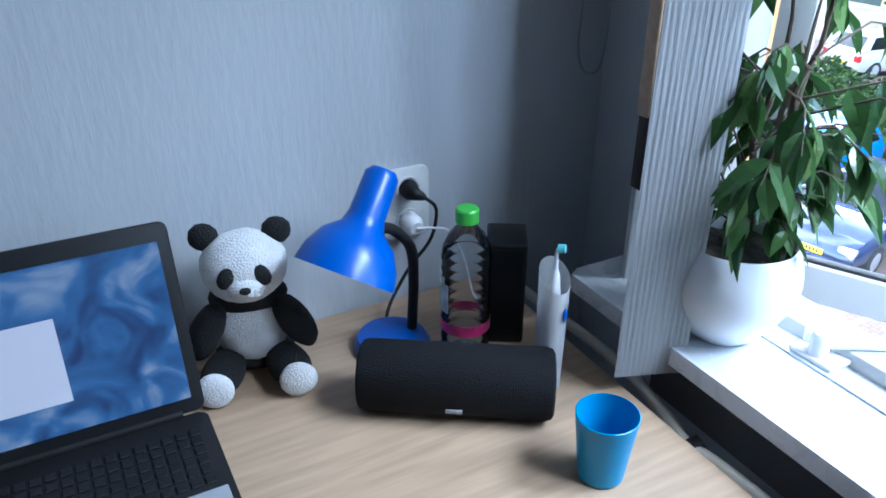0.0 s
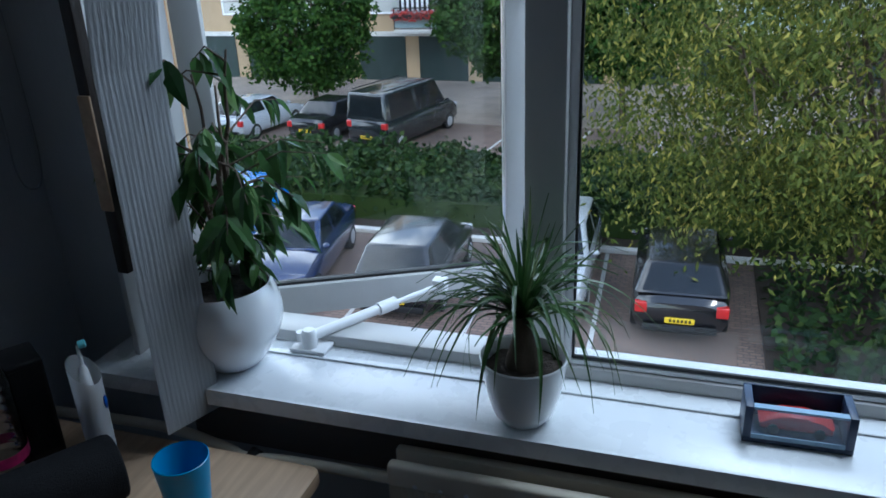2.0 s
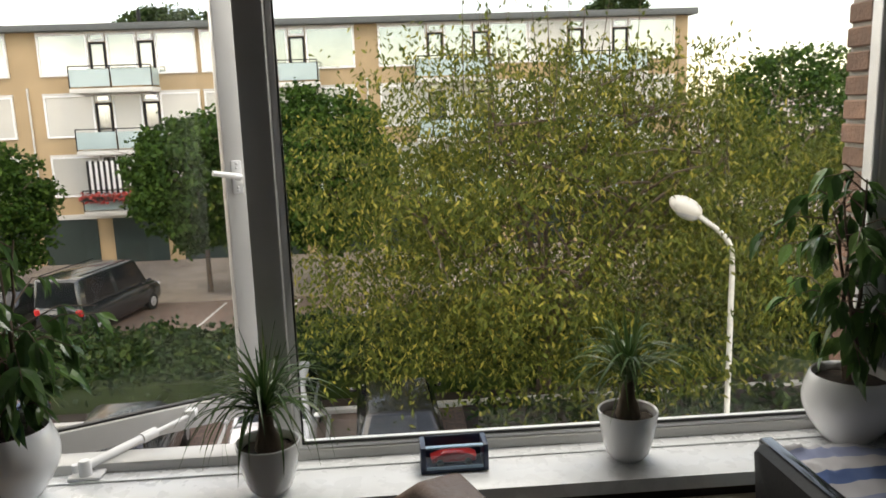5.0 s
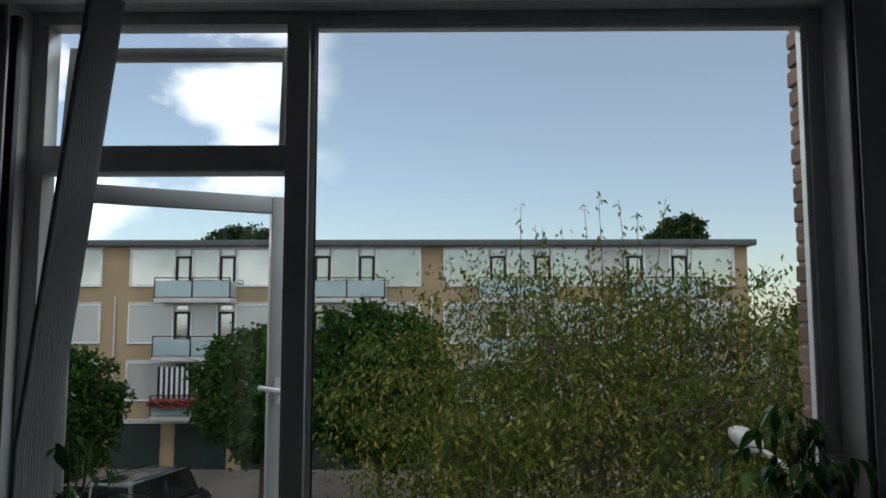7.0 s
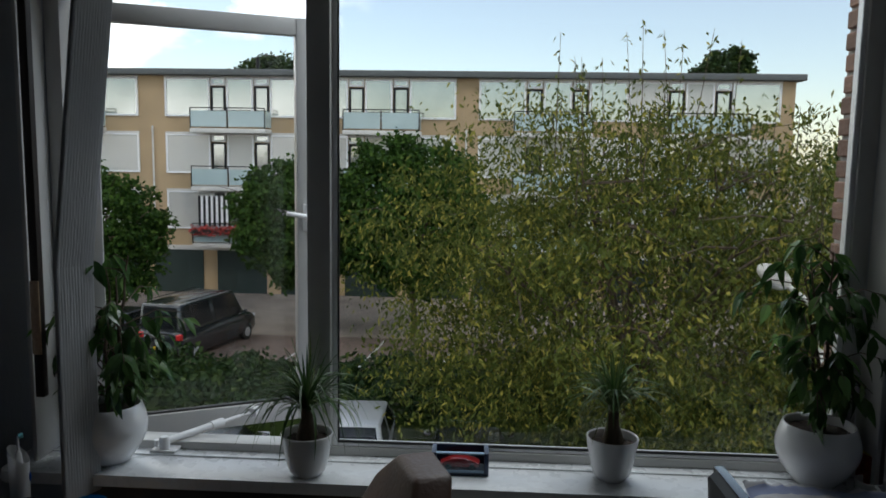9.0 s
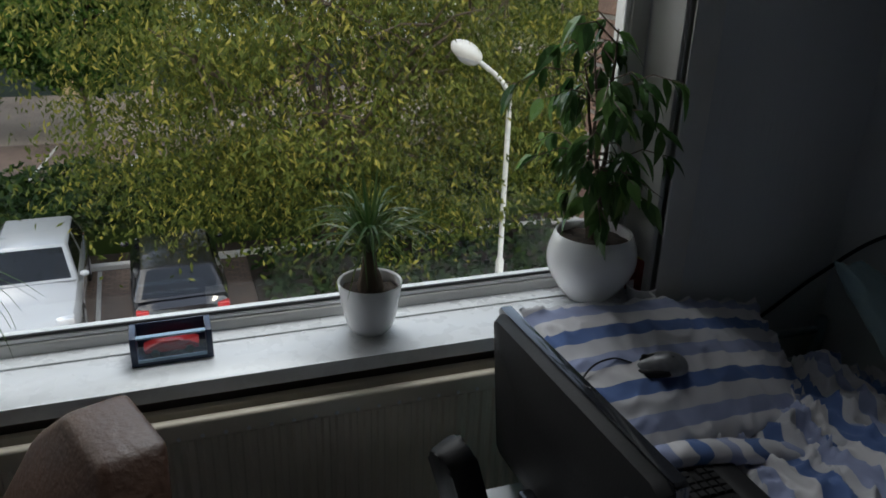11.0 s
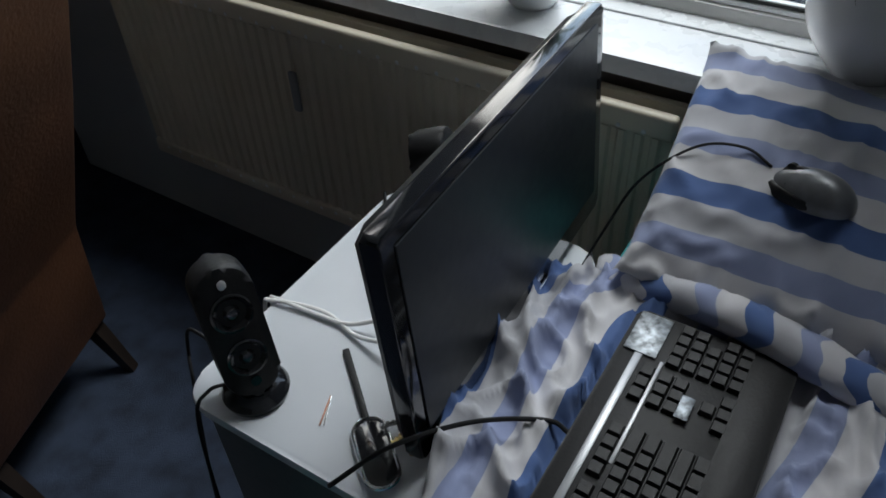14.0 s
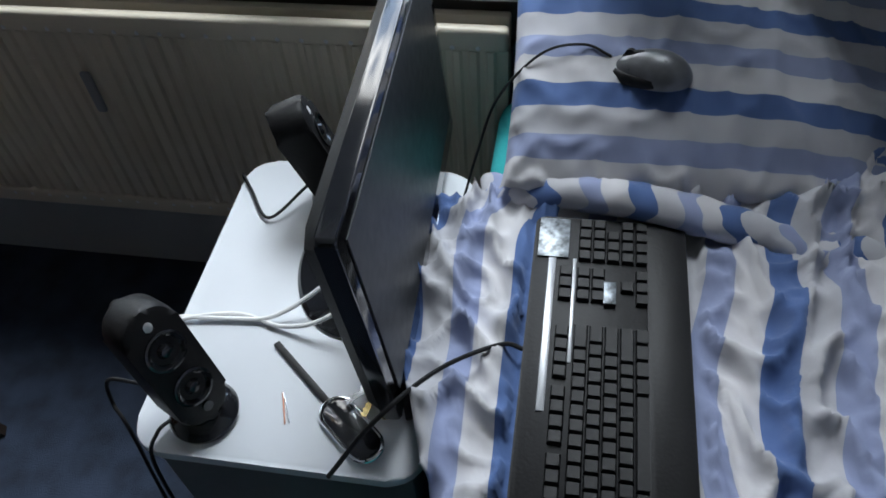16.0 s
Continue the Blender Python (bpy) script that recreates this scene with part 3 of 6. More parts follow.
# vertical slat blind drawn to the side
blind = thing("vertical_blind", Matrix.Translation((1.028, 0.872, 0.775)), "bundle of off-white ribbed vertical blind slats drawn aside", "blind")
M_SLAT = plain("slat_fabric", (0.60, 0.61, 0.62), 0.8, vary=0.05, scale=6, bump=0.5, bump_scale=180, stretch=(1, 1, 0.08))
lean = -0.115
for k in range(7):
    bm = B()
    cx, cy = 0.004 * k - 0.010, 0.0045 * k - 0.030
    a = Vector((-0.052, 0.020)) * (1.0 - 0.01 * k)
    nn = 27
    row = []
    for z in (0.003 * k, 0.62, 1.78):
        q = []
        for i in range(nn):
            s = -1 + 2 * i / (nn - 1)
            wave = 0.00025 * (-1) ** i
            q.append(bm.verts.new((cx + s * a.x + wave * 0.35, cy + s * a.y + wave + lean * max(0.0, z - 0.6), z)))
        row.append(q)
    for i in range(nn - 1):
        for lo_, hi_ in zip(row, row[1:]):
            bm.faces.new((lo_[i], lo_[i + 1], hi_[i + 1], hi_[i]))
    bmesh.ops.solidify(bm, geom=bm.faces[:], thickness=0.0012)
    part("slat", bm, M_SLAT, blind, smooth=False)
part("headrail", box(B(), -0.06, -2.0, 1.781, 0.05, 0.24, 1.80, 0.004), M_BEAD, blind)
strap = thing("curtain_strip", Matrix.Translation((1.085, 0.985, SILL + 0.2)), "narrow dark brown wooden strip behind the blind", "wooden strip")
part("strip", box(B(), -0.012, -0.012, 0, 0.012, 0.012, 1.50, 0.003), M_DARKWOOD, strap)
part("clip", box(B(), -0.018, -0.014, 0.12, -0.0125, 0.012, 0.32, 0.003), M_DESK, strap, "light wooden clip")
chain = thing("blind_chain", Matrix.Translation((1.19, 1.28, 1.12)), "thin hanging bead chain loop against the wall", "chain")
bm = B()
loop = curve_pts([(1.085, 1.25, 2.52), (1.09, 1.25, 1.75), (1.10, 1.25, 1.30), (1.10, 1.25, 1.16), (1.125, 1.25, 1.115), (1.155, 1.25, 1.14), (1.16, 1.25, 1.30), (1.14, 1.25, 1.8), (1.12, 1.25, 2.52)], 40)
loop = [Vector((1.16 + (q.x - 1.09) * 1.05, q.y + 0.03, q.z + 0.01)) for q in loop]
for q in loop[::1]:
    bmesh.ops.create_icosphere(bm, subdivisions=1, radius=0.0021, matrix=Matrix.Translation(q))
part("bead_strand", bm, M_GREY, chain, at_world=True)
part("cord", tube(B(), loop[::4], 0.0006, 5), M_GREY, chain, at_world=True)
part("connector", blob(B(), (1.163, 1.28, 1.37), (0.005, 0.005, 0.011), sub=2), M_BLACK, chain, at_world=True)


# ---- plants and things on the window sill ----
def leaf_mesh(name, length, width, mat, bend=0.25, fold=0.15):
    """A pointed leaf along +x with a folded midrib and a drooping tip."""
    ts = [0, 0.12, 0.35, 0.6, 0.82, 1.0]
    ws = [0.02, 0.55, 1.0, 0.85, 0.42, 0.0]
    v, f = [], []
    for t, w in zip(ts, ws):
        x, z = t * length, -bend * length * t * t
        v += [(x, -w * width / 2, z + fold * w * width), (x, 0, z), (x, w * width / 2, z + fold * w * width)]
    for i in range(len(ts) - 1):
        a = 3 * i
        f += [(a, a + 1, a + 4, a + 3), (a + 1, a + 2, a + 5, a + 4)]
    return raw(name, v, f, mat)


def pot(name, at, label, rim, belly, foot, h, group=""):
    p = thing(name, Matrix.Translation(at), label, "potted plant", group)
    t = 0.005
    prof = [(0, 0.0), (foot * 0.92, 0), (foot, 0.004)]
    n = 12
    for i in range(1, n + 1):
        s = i / n
        if belly > rim:
            r = foot + (belly - foot) * math.sin(min(1, s / 0.62) * math.pi / 2) if s < 0.62 else rim + (belly - rim) * math.cos((s - 0.62) / 0.38 * math.pi / 2)
        else:
            r = foot + (rim - foot) * (s ** 0.55)
        prof.append((r, 0.004 + (h - 0.006) * s))
    prof += [(rim - t * 0.4, h), (rim - t, h - 0.003), (rim - t * 1.3, h - 0.02)]
    if belly > rim:
        prof += [(rim - t * 0.6, h - 0.035)]
    part("pot", lathe(B(), prof, 48), M_POT, p, "glossy white glazed pot")
    bm = B()
    lathe(bm, [(0, 0.006), (rim * 0.5, 0.003), (rim - t * 1.5, -0.002)], 30, (0, 0, h - 0.022))
    for v in bm.verts:
        v.co.z += 0.006 * noise.noise(v.co * 60)
    part("soil", bm, M_SOIL, p, "dark potting soil")
    return p


FICUS_LEAVES = [leaf_mesh("leaf", l, w, M_FICUS, b, 0.12) for l, w, b in ((0.088, 0.034, 0.30), (0.075, 0.030, 0.2), (0.062, 0.026, 0.45), (0.095, 0.036, 0.5))]


def ficus(p, h0, height, spread, n, seed, lean=(0, 0)):
    """Stems from the soil and drooping pointed leaves along twigs."""
    r = random.Random(seed)
    bm, twigs = B(), []
    for k in range(3):
        a = 2.1 * k + r.random()
        pts = [Vector((0.012 * math.cos(a), 0.012 * math.sin(a), h0 - 0.01))]
        for i in range(1, 8):
            s = i / 7
            pts.append(Vector((lean[0] * s + 0.035 * s * math.cos(a) + r.uniform(-0.008, 0.008), lean[1] * s + 0.035 * s * math.sin(a) + r.uniform(-0.008, 0.008), h0 + height * (0.78 + 0.07 * k) * s)))
        tube(bm, pts, [0.0075 - 0.0008 * i for i in range(8)], 7)
        for j in range(17):
            s = r.uniform(0.12, 1.0)
            b0 = pts[0].lerp(pts[-1], s)
            a2 = r.uniform(0, 2 * math.pi)
            ln = spread * r.uniform(0.35, 1.0) * (0.55 + 0.6 * math.sin(math.pi * min(1, s * 0.9)))
            tip = b0 + Vector((ln * math.cos(a2), ln * math.sin(a2), r.uniform(-0.04, 0.05)))
            mid = b0.lerp(tip, 0.55) + Vector((0, 0, 0.025))
            tube(bm, [b0, mid, tip], [0.0022, 0.0016, 0.0008], 5)
            twigs.append((b0, mid, tip))
    part("stem", bm, M_BARK, p, "thin brown stems")
    for i in range(n):
        b0, mid, tip = twigs[i % len(twigs)]
        s = r.uniform(0.25, 1.0)
        q = b0.lerp(mid, s * 2) if s < 0.5 else mid.lerp(tip, s * 2 - 1)
        out = math.degrees(math.atan2(q.y - lean[1] * 0.5, q.x - lean[0] * 0.5)) + r.uniform(-65, 65)
        k = r.uniform(0.6, 0.98)
        m = Matrix.Translation(q) @ Euler((radians(r.uniform(-40, 40)), radians(r.uniform(10, 75)), radians(out))).to_matrix().to_4x4() @ Matrix.Scale(k, 4)
        part("leaf", FICUS_LEAVES[r.randrange(4)], None, p, m=m)


def blade(length, droop, seed):
    r = random.Random(seed)
    v, f, n = [], [], 9
    sway = r.uniform(-0.05, 0.05)
    for i in range(n):
        t = i / (n - 1)
        x = length * (t * 0.75 - 0.12 * droop * t * t)
        z = length * (0.80 * t - droop * t * t)
        w = 0.0078 * (1 - t ** 3) + 0.0003
        y = sway * length * t * t
        v += [(x, y - w / 2, z + 0.001), (x, y, z - 0.0006), (x, y + w / 2, z + 0.001)]
    for i in range(n - 1):
        a = 3 * i
        f += [(a, a + 1, a + 4, a + 3), (a + 1, a + 2, a + 5, a + 4)]
    return raw("blade", v, f, M_PALM)


BLADES = [blade(l, d, i) for i, (l, d) in enumerate(((0.24, 0.55), (0.27, 0.85), (0.21, 0.3), (0.29, 1.05), (0.25, 0.7), (0.19, 0.1), (0.30, 0.95), (0.22, 1.2)))]


def ponytail(p, h0, trunk, n, seed, tilt=(-38, 22)):
    r = random.Random(seed)
    prof = [(0.026, -0.012), (0.029, 0.008), (0.024, 0.03), (0.017, 0.05), (0.013, trunk), (0.008, trunk + 0.012), (0, trunk + 0.014)]
    bm = lathe(B(), prof, 16, (0, 0, h0))
    for v in bm.verts:
        v.co += Vector((0.004 * noise.noise(v.co * 30), 0.004 * noise.noise(v.co * 30 + Vector((5, 0, 0))), 0))
    part("trunk", bm, M_BARK, p, "swollen brown palm trunk")
    for i in range(n):
        up = r.uniform(*tilt)
        m = Matrix.Translation((0, 0, h0 + trunk + r.uniform(-0.012, 0.01))) @ Euler((radians(r.uniform(-12, 12)), radians(up), radians(r.uniform(0, 360)))).to_matrix().to_4x4() @ Matrix.Scale(r.uniform(0.75, 1.1), 4)
        part("blade", BLADES[i % 8], None, p, m=m)


pa = pot("ficus_plant", (1.15, 0.835, SILL), "leafy green weeping fig in a large round white pot", 0.088, 0.103, 0.055, 0.165, "weeping figs on the sill")
ficus(pa, 0.145, 0.47, 0.165, 300, 11, (0.03, -0.02))
pd = pot("ficus_plant", (1.178, -1.118, SILL), "dark leafy weeping fig in a large white pot beside matchbox", 0.092, 0.108, 0.055, 0.168, "weeping figs on the sill")
ficus(pd, 0.148, 0.53, 0.19, 300, 23, (0.0, 0.03))
pb = pot("ponytail_palm", (1.108, 0.262, SILL), "ponytail palm with thin arching blades in small white pot", 0.071, 0.05, 0.040, 0.118, "small palms on the sill")
ponytail(pb, 0.098, 0.085, 120, 3)
pc = pot("ponytail_palm", (1.160, -0.566, SILL), "upright ponytail palm in small white pot on the sill", 0.070, 0.05, 0.042, 0.118, "small palms on the sill")
ponytail(pc, 0.098, 0.085, 90, 8, (-50, -5))

# model car in its window box
tb = thing("toy_car_box", pose(1.165, -0.153, SILL, 0, 0, 1), "dark blue display box with a red model car inside", "toy box")
L2, D2, H2 = 0.078, 0.034, 0.064
M_BOXBLUE = plain("printed_dark_card", (0.03, 0.05, 0.10), 0.35, vary=0.2)
M_BOXLIGHT = plain("printed_light_card", (0.30, 0.45, 0.60), 0.35, vary=0.15)
part("tray", box(B(), -D2, -L2, 0, D2, L2, 0.008, 0.001), M_BOXBLUE, tb)
part("back_card", box(B(), D2 - 0.003, -L2, 0.0085, D2, L2, H2, 0.001), M_BOXBLUE, tb)
for y in (-L2, L2 - 0.012):
    part("end_card", box(B(), -D2, y, 0.0085, D2 - 0.0035, y + 0.012, H2, 0.001), M_BOXBLUE, tb)
bm = B()
box(bm, -D2, -L2 + 0.0125, 0.0085, -D2 + 0.002, L2 - 0.0125, 0.016)
box(bm, -D2, -L2 + 0.0125, H2 - 0.004, -D2 + 0.012, L2 - 0.0125, H2)
part("front_edge", bm, M_BOXLIGHT, tb, "pale blue printed edge")
w = part("window_film", box(B(), -D2 + 0.0025, -L2 + 0.0125, 0.0165, -D2 + 0.003, L2 - 0.0125, H2 - 0.0045), glass("box_film", (0.9, 0.95, 1), 0.2), tb, "clear plastic film")
w.visible_shadow = False
M_TOYRED = plain("toy_red", (0.45, 0.03, 0.03), 0.2, coat=0.6)
bm = B()
prof = [(-0.052, 0.012), (0.052, 0.012), (0.054, 0.022), (0.040, 0.027), (0.022, 0.036), (-0.016, 0.037), (-0.034, 0.028), (-0.053, 0.024)]
prism(bm, prof, -0.018, 0.018, m=Matrix(((0, 0, 1, 0.004), (1, 0, 0, 0), (0, 1, 0, 0.004), (0, 0, 0, 1))), bevel=0.003)
mc = part("model_car", bm, M_TOYRED, tb, "small red model car")
for y in (-0.033, 0.033):
    part("wheel", tube(B(), [(-0.017, y, 0.0165), (0.024, y, 0.0165)], 0.0085, 14), M_TYRE, mc)

mb = thing("matchbox", pose(1.165, -1.248, SILL, 0, 0, 20), "upright red and yellow printed matchbox beside the pot", "matchbox")
part("sleeve", box(B(), -0.026, -0.014, 0, 0.026, 0.014, 0.092, 0.001), plain("matchbox_red", (0.28, 0.05, 0.035), 0.6, vary=0.3, scale=30), mb)
part("print", box(B(), -0.0275, -0.012, 0.03, -0.0262, 0.012, 0.088), plain("matchbox_print", (0.62, 0.50, 0.30), 0.6, vary=0.6, scale=70), mb, "yellow printed picture side")
part("tray_end", box(B(), -0.024, -0.012, 0.0922, 0.024, 0.012, 0.094), plain("yellow_card", (0.55, 0.45, 0.12), 0.7), mb)
mug = thing("mug", Matrix.Translation((1.125, -1.235, SILL)), "white mug lying low behind the big pot", "mug")
part("body", lathe(B(), [(0, 0), (0.030, 0), (0.036, 0.01), (0.037, 0.035), (0.0345, 0.036), (0.033, 0.012), (0, 0.008)], 28), M_POT, mug)
part("grip", tube(B(), curve_pts([(-0.034, 0.0, 0.008), (-0.054, 0, 0.012), (-0.056, 0, 0.028), (-0.034, 0, 0.031)]), 0.004, 8), M_POT, mug)


# ---- outside: ground, parking, hedge ----
G = -5.6
bm = B()
for x0, x1, mi in ((-900, 17.2, 0), (17.2, 22.8, 2), (22.8, 29.0, 0), (29.0, 900, 1)):
    vs = [bm.verts.new(c) for c in ((x0, -900, G), (x1, -900, G), (x1, 900, G), (x0, 900, G))]
    bm.faces.new(vs).material_index = mi
bmesh.ops.remove_doubles(bm, verts=bm.verts, dist=0.001)
structure("ground", bm, [M_PAVER, M_ROAD, M_SOIL], "brick paved parking ground and road")


def line(x0, y0, x1, y1, w=0.09):
    a, b = Vector((x0, y0)), Vector((x1, y1))
    d = (b - a).normalized() * w / 2
    s = Vector((-d.y, d.x))
    bm = B()
    prism(bm, [tuple(a - s), tuple(b - s), tuple(b + s), tuple(a + s)], G, G + 0.006)
    structure("road_marking", bm, M_LINE, "white painted parking line")


for y in (1.45, 3.85, 6.35, 9.6, 12.2):
    line(11.0, y, 17.0, y + 0.25)
for y in (7.0, 12.6, 15.2, 18.0, 4.2, 1.4, -1.4):
    line(23.4, y, 28.6, y - 0.5)
structure("kerb", box(B(), 17.0, -60, G, 17.2, 60, G + 0.12, 0.02), M_CONC, "grey concrete kerb along the planting strip")
structure("kerb", box(B(), 22.8, -60, G, 23.0, 60, G + 0.12, 0.02), M_CONC, "grey concrete kerb along the planting strip")


def leaf_cloud(pts, length, width, droop, rng, mats, mi=None, name="crown"):
    """Small folded leaves, one at each point, hanging by droop (0: any way, 1: straight down)."""
    n = len(pts)
    d = rng.normal(size=(n, 3))
    d[:, 2] = d[:, 2] * (1 - droop) - droop * 1.6
    d /= np.linalg.norm(d, axis=1)[:, None]
    s = np.cross(d, rng.normal(size=(n, 3)))
    s /= np.linalg.norm(s, axis=1)[:, None]
    nn = np.cross(d, s)
    ln = length * rng.uniform(0.65, 1.25, size=(n, 1))
    w = width * rng.uniform(0.7, 1.2, size=(n, 1)) / 2
    mid = pts + d * ln * 0.45 + nn * ln * 0.08
    v = np.stack([pts, mid - s * w, pts + d * ln, mid + s * w], axis=1).reshape(-1, 3)
    i = np.arange(n)[:, None] * 4
    f = np.concatenate([i + np.array([[0, 1, 2]]), i + np.array([[0, 2, 3]])], axis=0)
    me = bpy.data.meshes.new(name)
    me.from_pydata(v.tolist(), [], f.tolist())
    me.materials.append(mats)
    return me


def shell(rng, n, c, r, inner=0.55, lump=0.25, seed=0):
    """Points in the outer part of an uneven ellipsoid."""
    d = rng.normal(size=(n, 3))
    d /= np.linalg.norm(d, axis=1)[:, None]
    k = np.array([1 + lump * noise.noise(Vector(q) * 2.1 + Vector((seed, 0, 0))) + 0.5 * lump * noise.noise(Vector(q) * 5.3 + Vector((0, seed, 0))) for q in d])
    rad = rng.uniform(inner ** 2, 1, size=n) ** 0.5 * k
    return np.array(c) + d * np.array(r) * rad[:, None]


def branches(bm, base, c, r, rng, limbs=9, twigs=5, thick=0.14):
    base, c = Vector(base), Vector(c)
    fork = base.lerp(Vector((c.x, c.y, c.z - r[2] * 0.55)), 0.9)
    tube(bm, [base, base.lerp(fork, 0.5) + Vector((0.06, 0.04, 0)), fork], [thick, thick * 0.8, thick * 0.7], 10)
    tips = []
    for k in range(limbs):
        d = Vector(rng.normal(size=3))
        d.z = abs(d.z) * 0.9 - 0.1
        d.normalize()
        end = c + Vector((d.x * r[0], d.y * r[1], d.z * r[2])) * 0.85
        mid = fork.lerp(end, 0.5) + Vector((0, 0, 0.25))
        tube(bm, [fork, mid, end], [thick * 0.45, thick * 0.28, 0.012], 6)
        tips.append(end)
        for j in range(twigs):
            q = fork.lerp(mid, rng.uniform(0.4, 1)).lerp(end, rng.uniform(0, 1))
            e2 = q + Vector((rng.normal() * r[0] * 0.28, rng.normal() * r[1] * 0.28, rng.normal() * r[2] * 0.15))
            tube(bm, [q, q.lerp(e2, 0.5) + Vector((0, 0, 0.12)), e2], [0.03, 0.02, 0.006], 5)
            tips.append(e2)
    return tips


def tree(label, base, c, r, n, leaf, mat, seed, droop=0.45, inner=0.5, lump=0.3, thick=0.14, limbs=9, sprigs=0, clumps=70):
    rng = np.random.default_rng(seed)
    t = thing("tree", Matrix.Translation(base), label, "tree")
    bm = B()
    tips = branches(bm, base, c, r, rng, limbs, 6, thick)
    # sprays: leaves gathered on drooping twigs so that gaps stay between
    heads = shell(rng, clumps, c, r, inner, lump, seed)
    pts = []
    per = max(1, int(n * 0.62 / clumps))
    for hd in heads:
        k = rng.uniform(0.5, 1.0)
        p = rng.normal(size=(per, 3)) * np.array(r) * 0.095 * k
        p[:, 2] *= 0.75
        pts.append(hd + p)
    pts.append(shell(rng, int(n * 0.38), c, r, inner * 0.8, lump, seed))
    for k in range(sprigs):
        a = rng.uniform(-1, 1, size=2)
        x, y = c[0] + a[0] * r[0] * 0.55, c[1] + a[1] * r[1] * 0.55
        z0 = c[2] + r[2] * (0.98 - 0.3 * (a ** 2).sum())
        hgt = rng.uniform(0.3, 1.0) ** 2 * 2.1
        e = Vector((x + rng.normal() * 0.15, y + rng.normal() * 0.15, z0 + hgt))
        tube(bm, [(x, y, z0 - 0.8), e], [0.015, 0.005], 5)
        s = rng.uniform(0, 1, size=(16, 1)) ** 0.7
        pts.append(np.array([x, y, z0 - 0.3]) * (1 - s) + np.array(e) * s + rng.normal(size=(16, 3)) * 0.05)
    pts = np.concatenate(pts)
    pts = pts[pts[:, 2] > G + 0.9]
    part("trunk", bm, M_BARK, t, "grey-brown trunk and limbs", at_world=True)
    me = leaf_cloud(pts, leaf[0], leaf[1], droop, rng, mat)
    part("crown", me, None, t, "", at_world=True)
    return t


tree("large spreading cherry tree with drooping yellowing green leaves", (17.6, -3.6, G), (16.9, -3.75, -1.35), (4.8, 6.2, 4.3), 64000, (0.17, 0.062), M_TREE, 4, 0.72, 0.4, 0.34, 0.2, 18, 40, 420)
tree("smaller cherry tree with yellowing leaves beside the road", (19.5, -10.5, G), (19.5, -10.8, -1.9), (3.6, 4.2, 3.1), 22000, (0.17, 0.065), M_TREE, 9, 0.72, 0.4, 0.3, 0.15, 10, 8, 120)
tree("round dense green maple by the far parking row", (30.5, 7.5, G), (30.5, 7.45, -1.1), (2.7, 2.9, 2.65), 22000, (0.22, 0.17), M_TREE2, 12, 0.35, 0.7, 0.14, 0.12, 8, 0, 160)
tree("round dense green maple by the far parking row", (29.5, 2.6, G), (29.5, 2.7, -0.75), (3.1, 3.2, 3.1), 24000, (0.22, 0.17), M_TREE2, 15, 0.35, 0.7, 0.16, 0.14, 8, 0, 190)
tree("round dense green maple by the far parking row", (31.0, 16.2, G), (31.0, 16.4, -2.0), (2.9, 3.0, 2.9), 18000, (0.22, 0.17), M_TREE2, 18, 0.35, 0.7, 0.16, 0.14, 8, 0, 150)
tree("broad green tree beyond the end of the flats", (36, -19.5, G), (36, -20.5, 0.4), (4.0, 5.0, 3.4), 14000, (0.26, 0.19), M_TREE2, 21, 0.4, 0.6, 0.25, 0.2, 8, 0, 140)
tree("dark treetop rising behind the flat roof", (58, -17.6, G), (58, -17.6, 7.9), (2.4, 2.3, 2.1), 5000, (0.34, 0.26), M_HEDGE, 24, 0.3, 0.6, 0.2, 0.2, 6, 0, 60)
tree("dark treetop rising behind the flat roof", (60, 16.5, G), (60, 16.4, 7.8), (3.2, 4.0, 1.7), 6000, (0.34, 0.26), M_HEDGE, 27, 0.3, 0.6, 0.2, 0.2, 6, 0, 70)

rng = np.random.default_rng(3)
hp = rng.uniform(size=(30000, 3)) * np.array([4.6, 46, 1.0]) + np.array([17.8, -20, G + 0.1])
hk = np.array([noise.noise(Vector((q[0] * 0.8, q[1] * 0.8, 0))) for q in hp])
hp[:, 2] = G + 0.1 + (hp[:, 2] - G - 0.1) ** 0.35 * (1.0 + 0.4 * hk)
hedge = thing("hedge", Matrix.Translation((20, 3, G)), "low uneven dark green hedge between the parking rows", "hedge", kind="stuff")
part("foliage", leaf_cloud(hp, 0.24, 0.15, 0.1, rng, M_HEDGE), None, hedge, at_world=True)
bm = B()
box(bm, 18.0, -20, G, 22.2, 26, G + 0.62)
part("thicket", bm, M_HEDGE, hedge, at_world=True)


bed_ = structure("planting_bed", box(B(), 9.5, -40, G - 0.05, 16.99, -1.5, G + 0.05, 0.02), M_SOIL, "dark planted soil under the cherry tree")
gp = rng.uniform(size=(9000, 3)) * np.array([7.2, 18, 0.35]) + np.array([9.7, -19.6, G + 0.05])
cover = thing("ground_cover", Matrix.Translation((13, -9, G + 0.05)), "dark low ivy covering the soil under the tree", "ground cover", kind="stuff")
part("leaves", leaf_cloud(gp, 0.22, 0.16, 0.1, rng, M_HEDGE), None, cover, at_world=True)


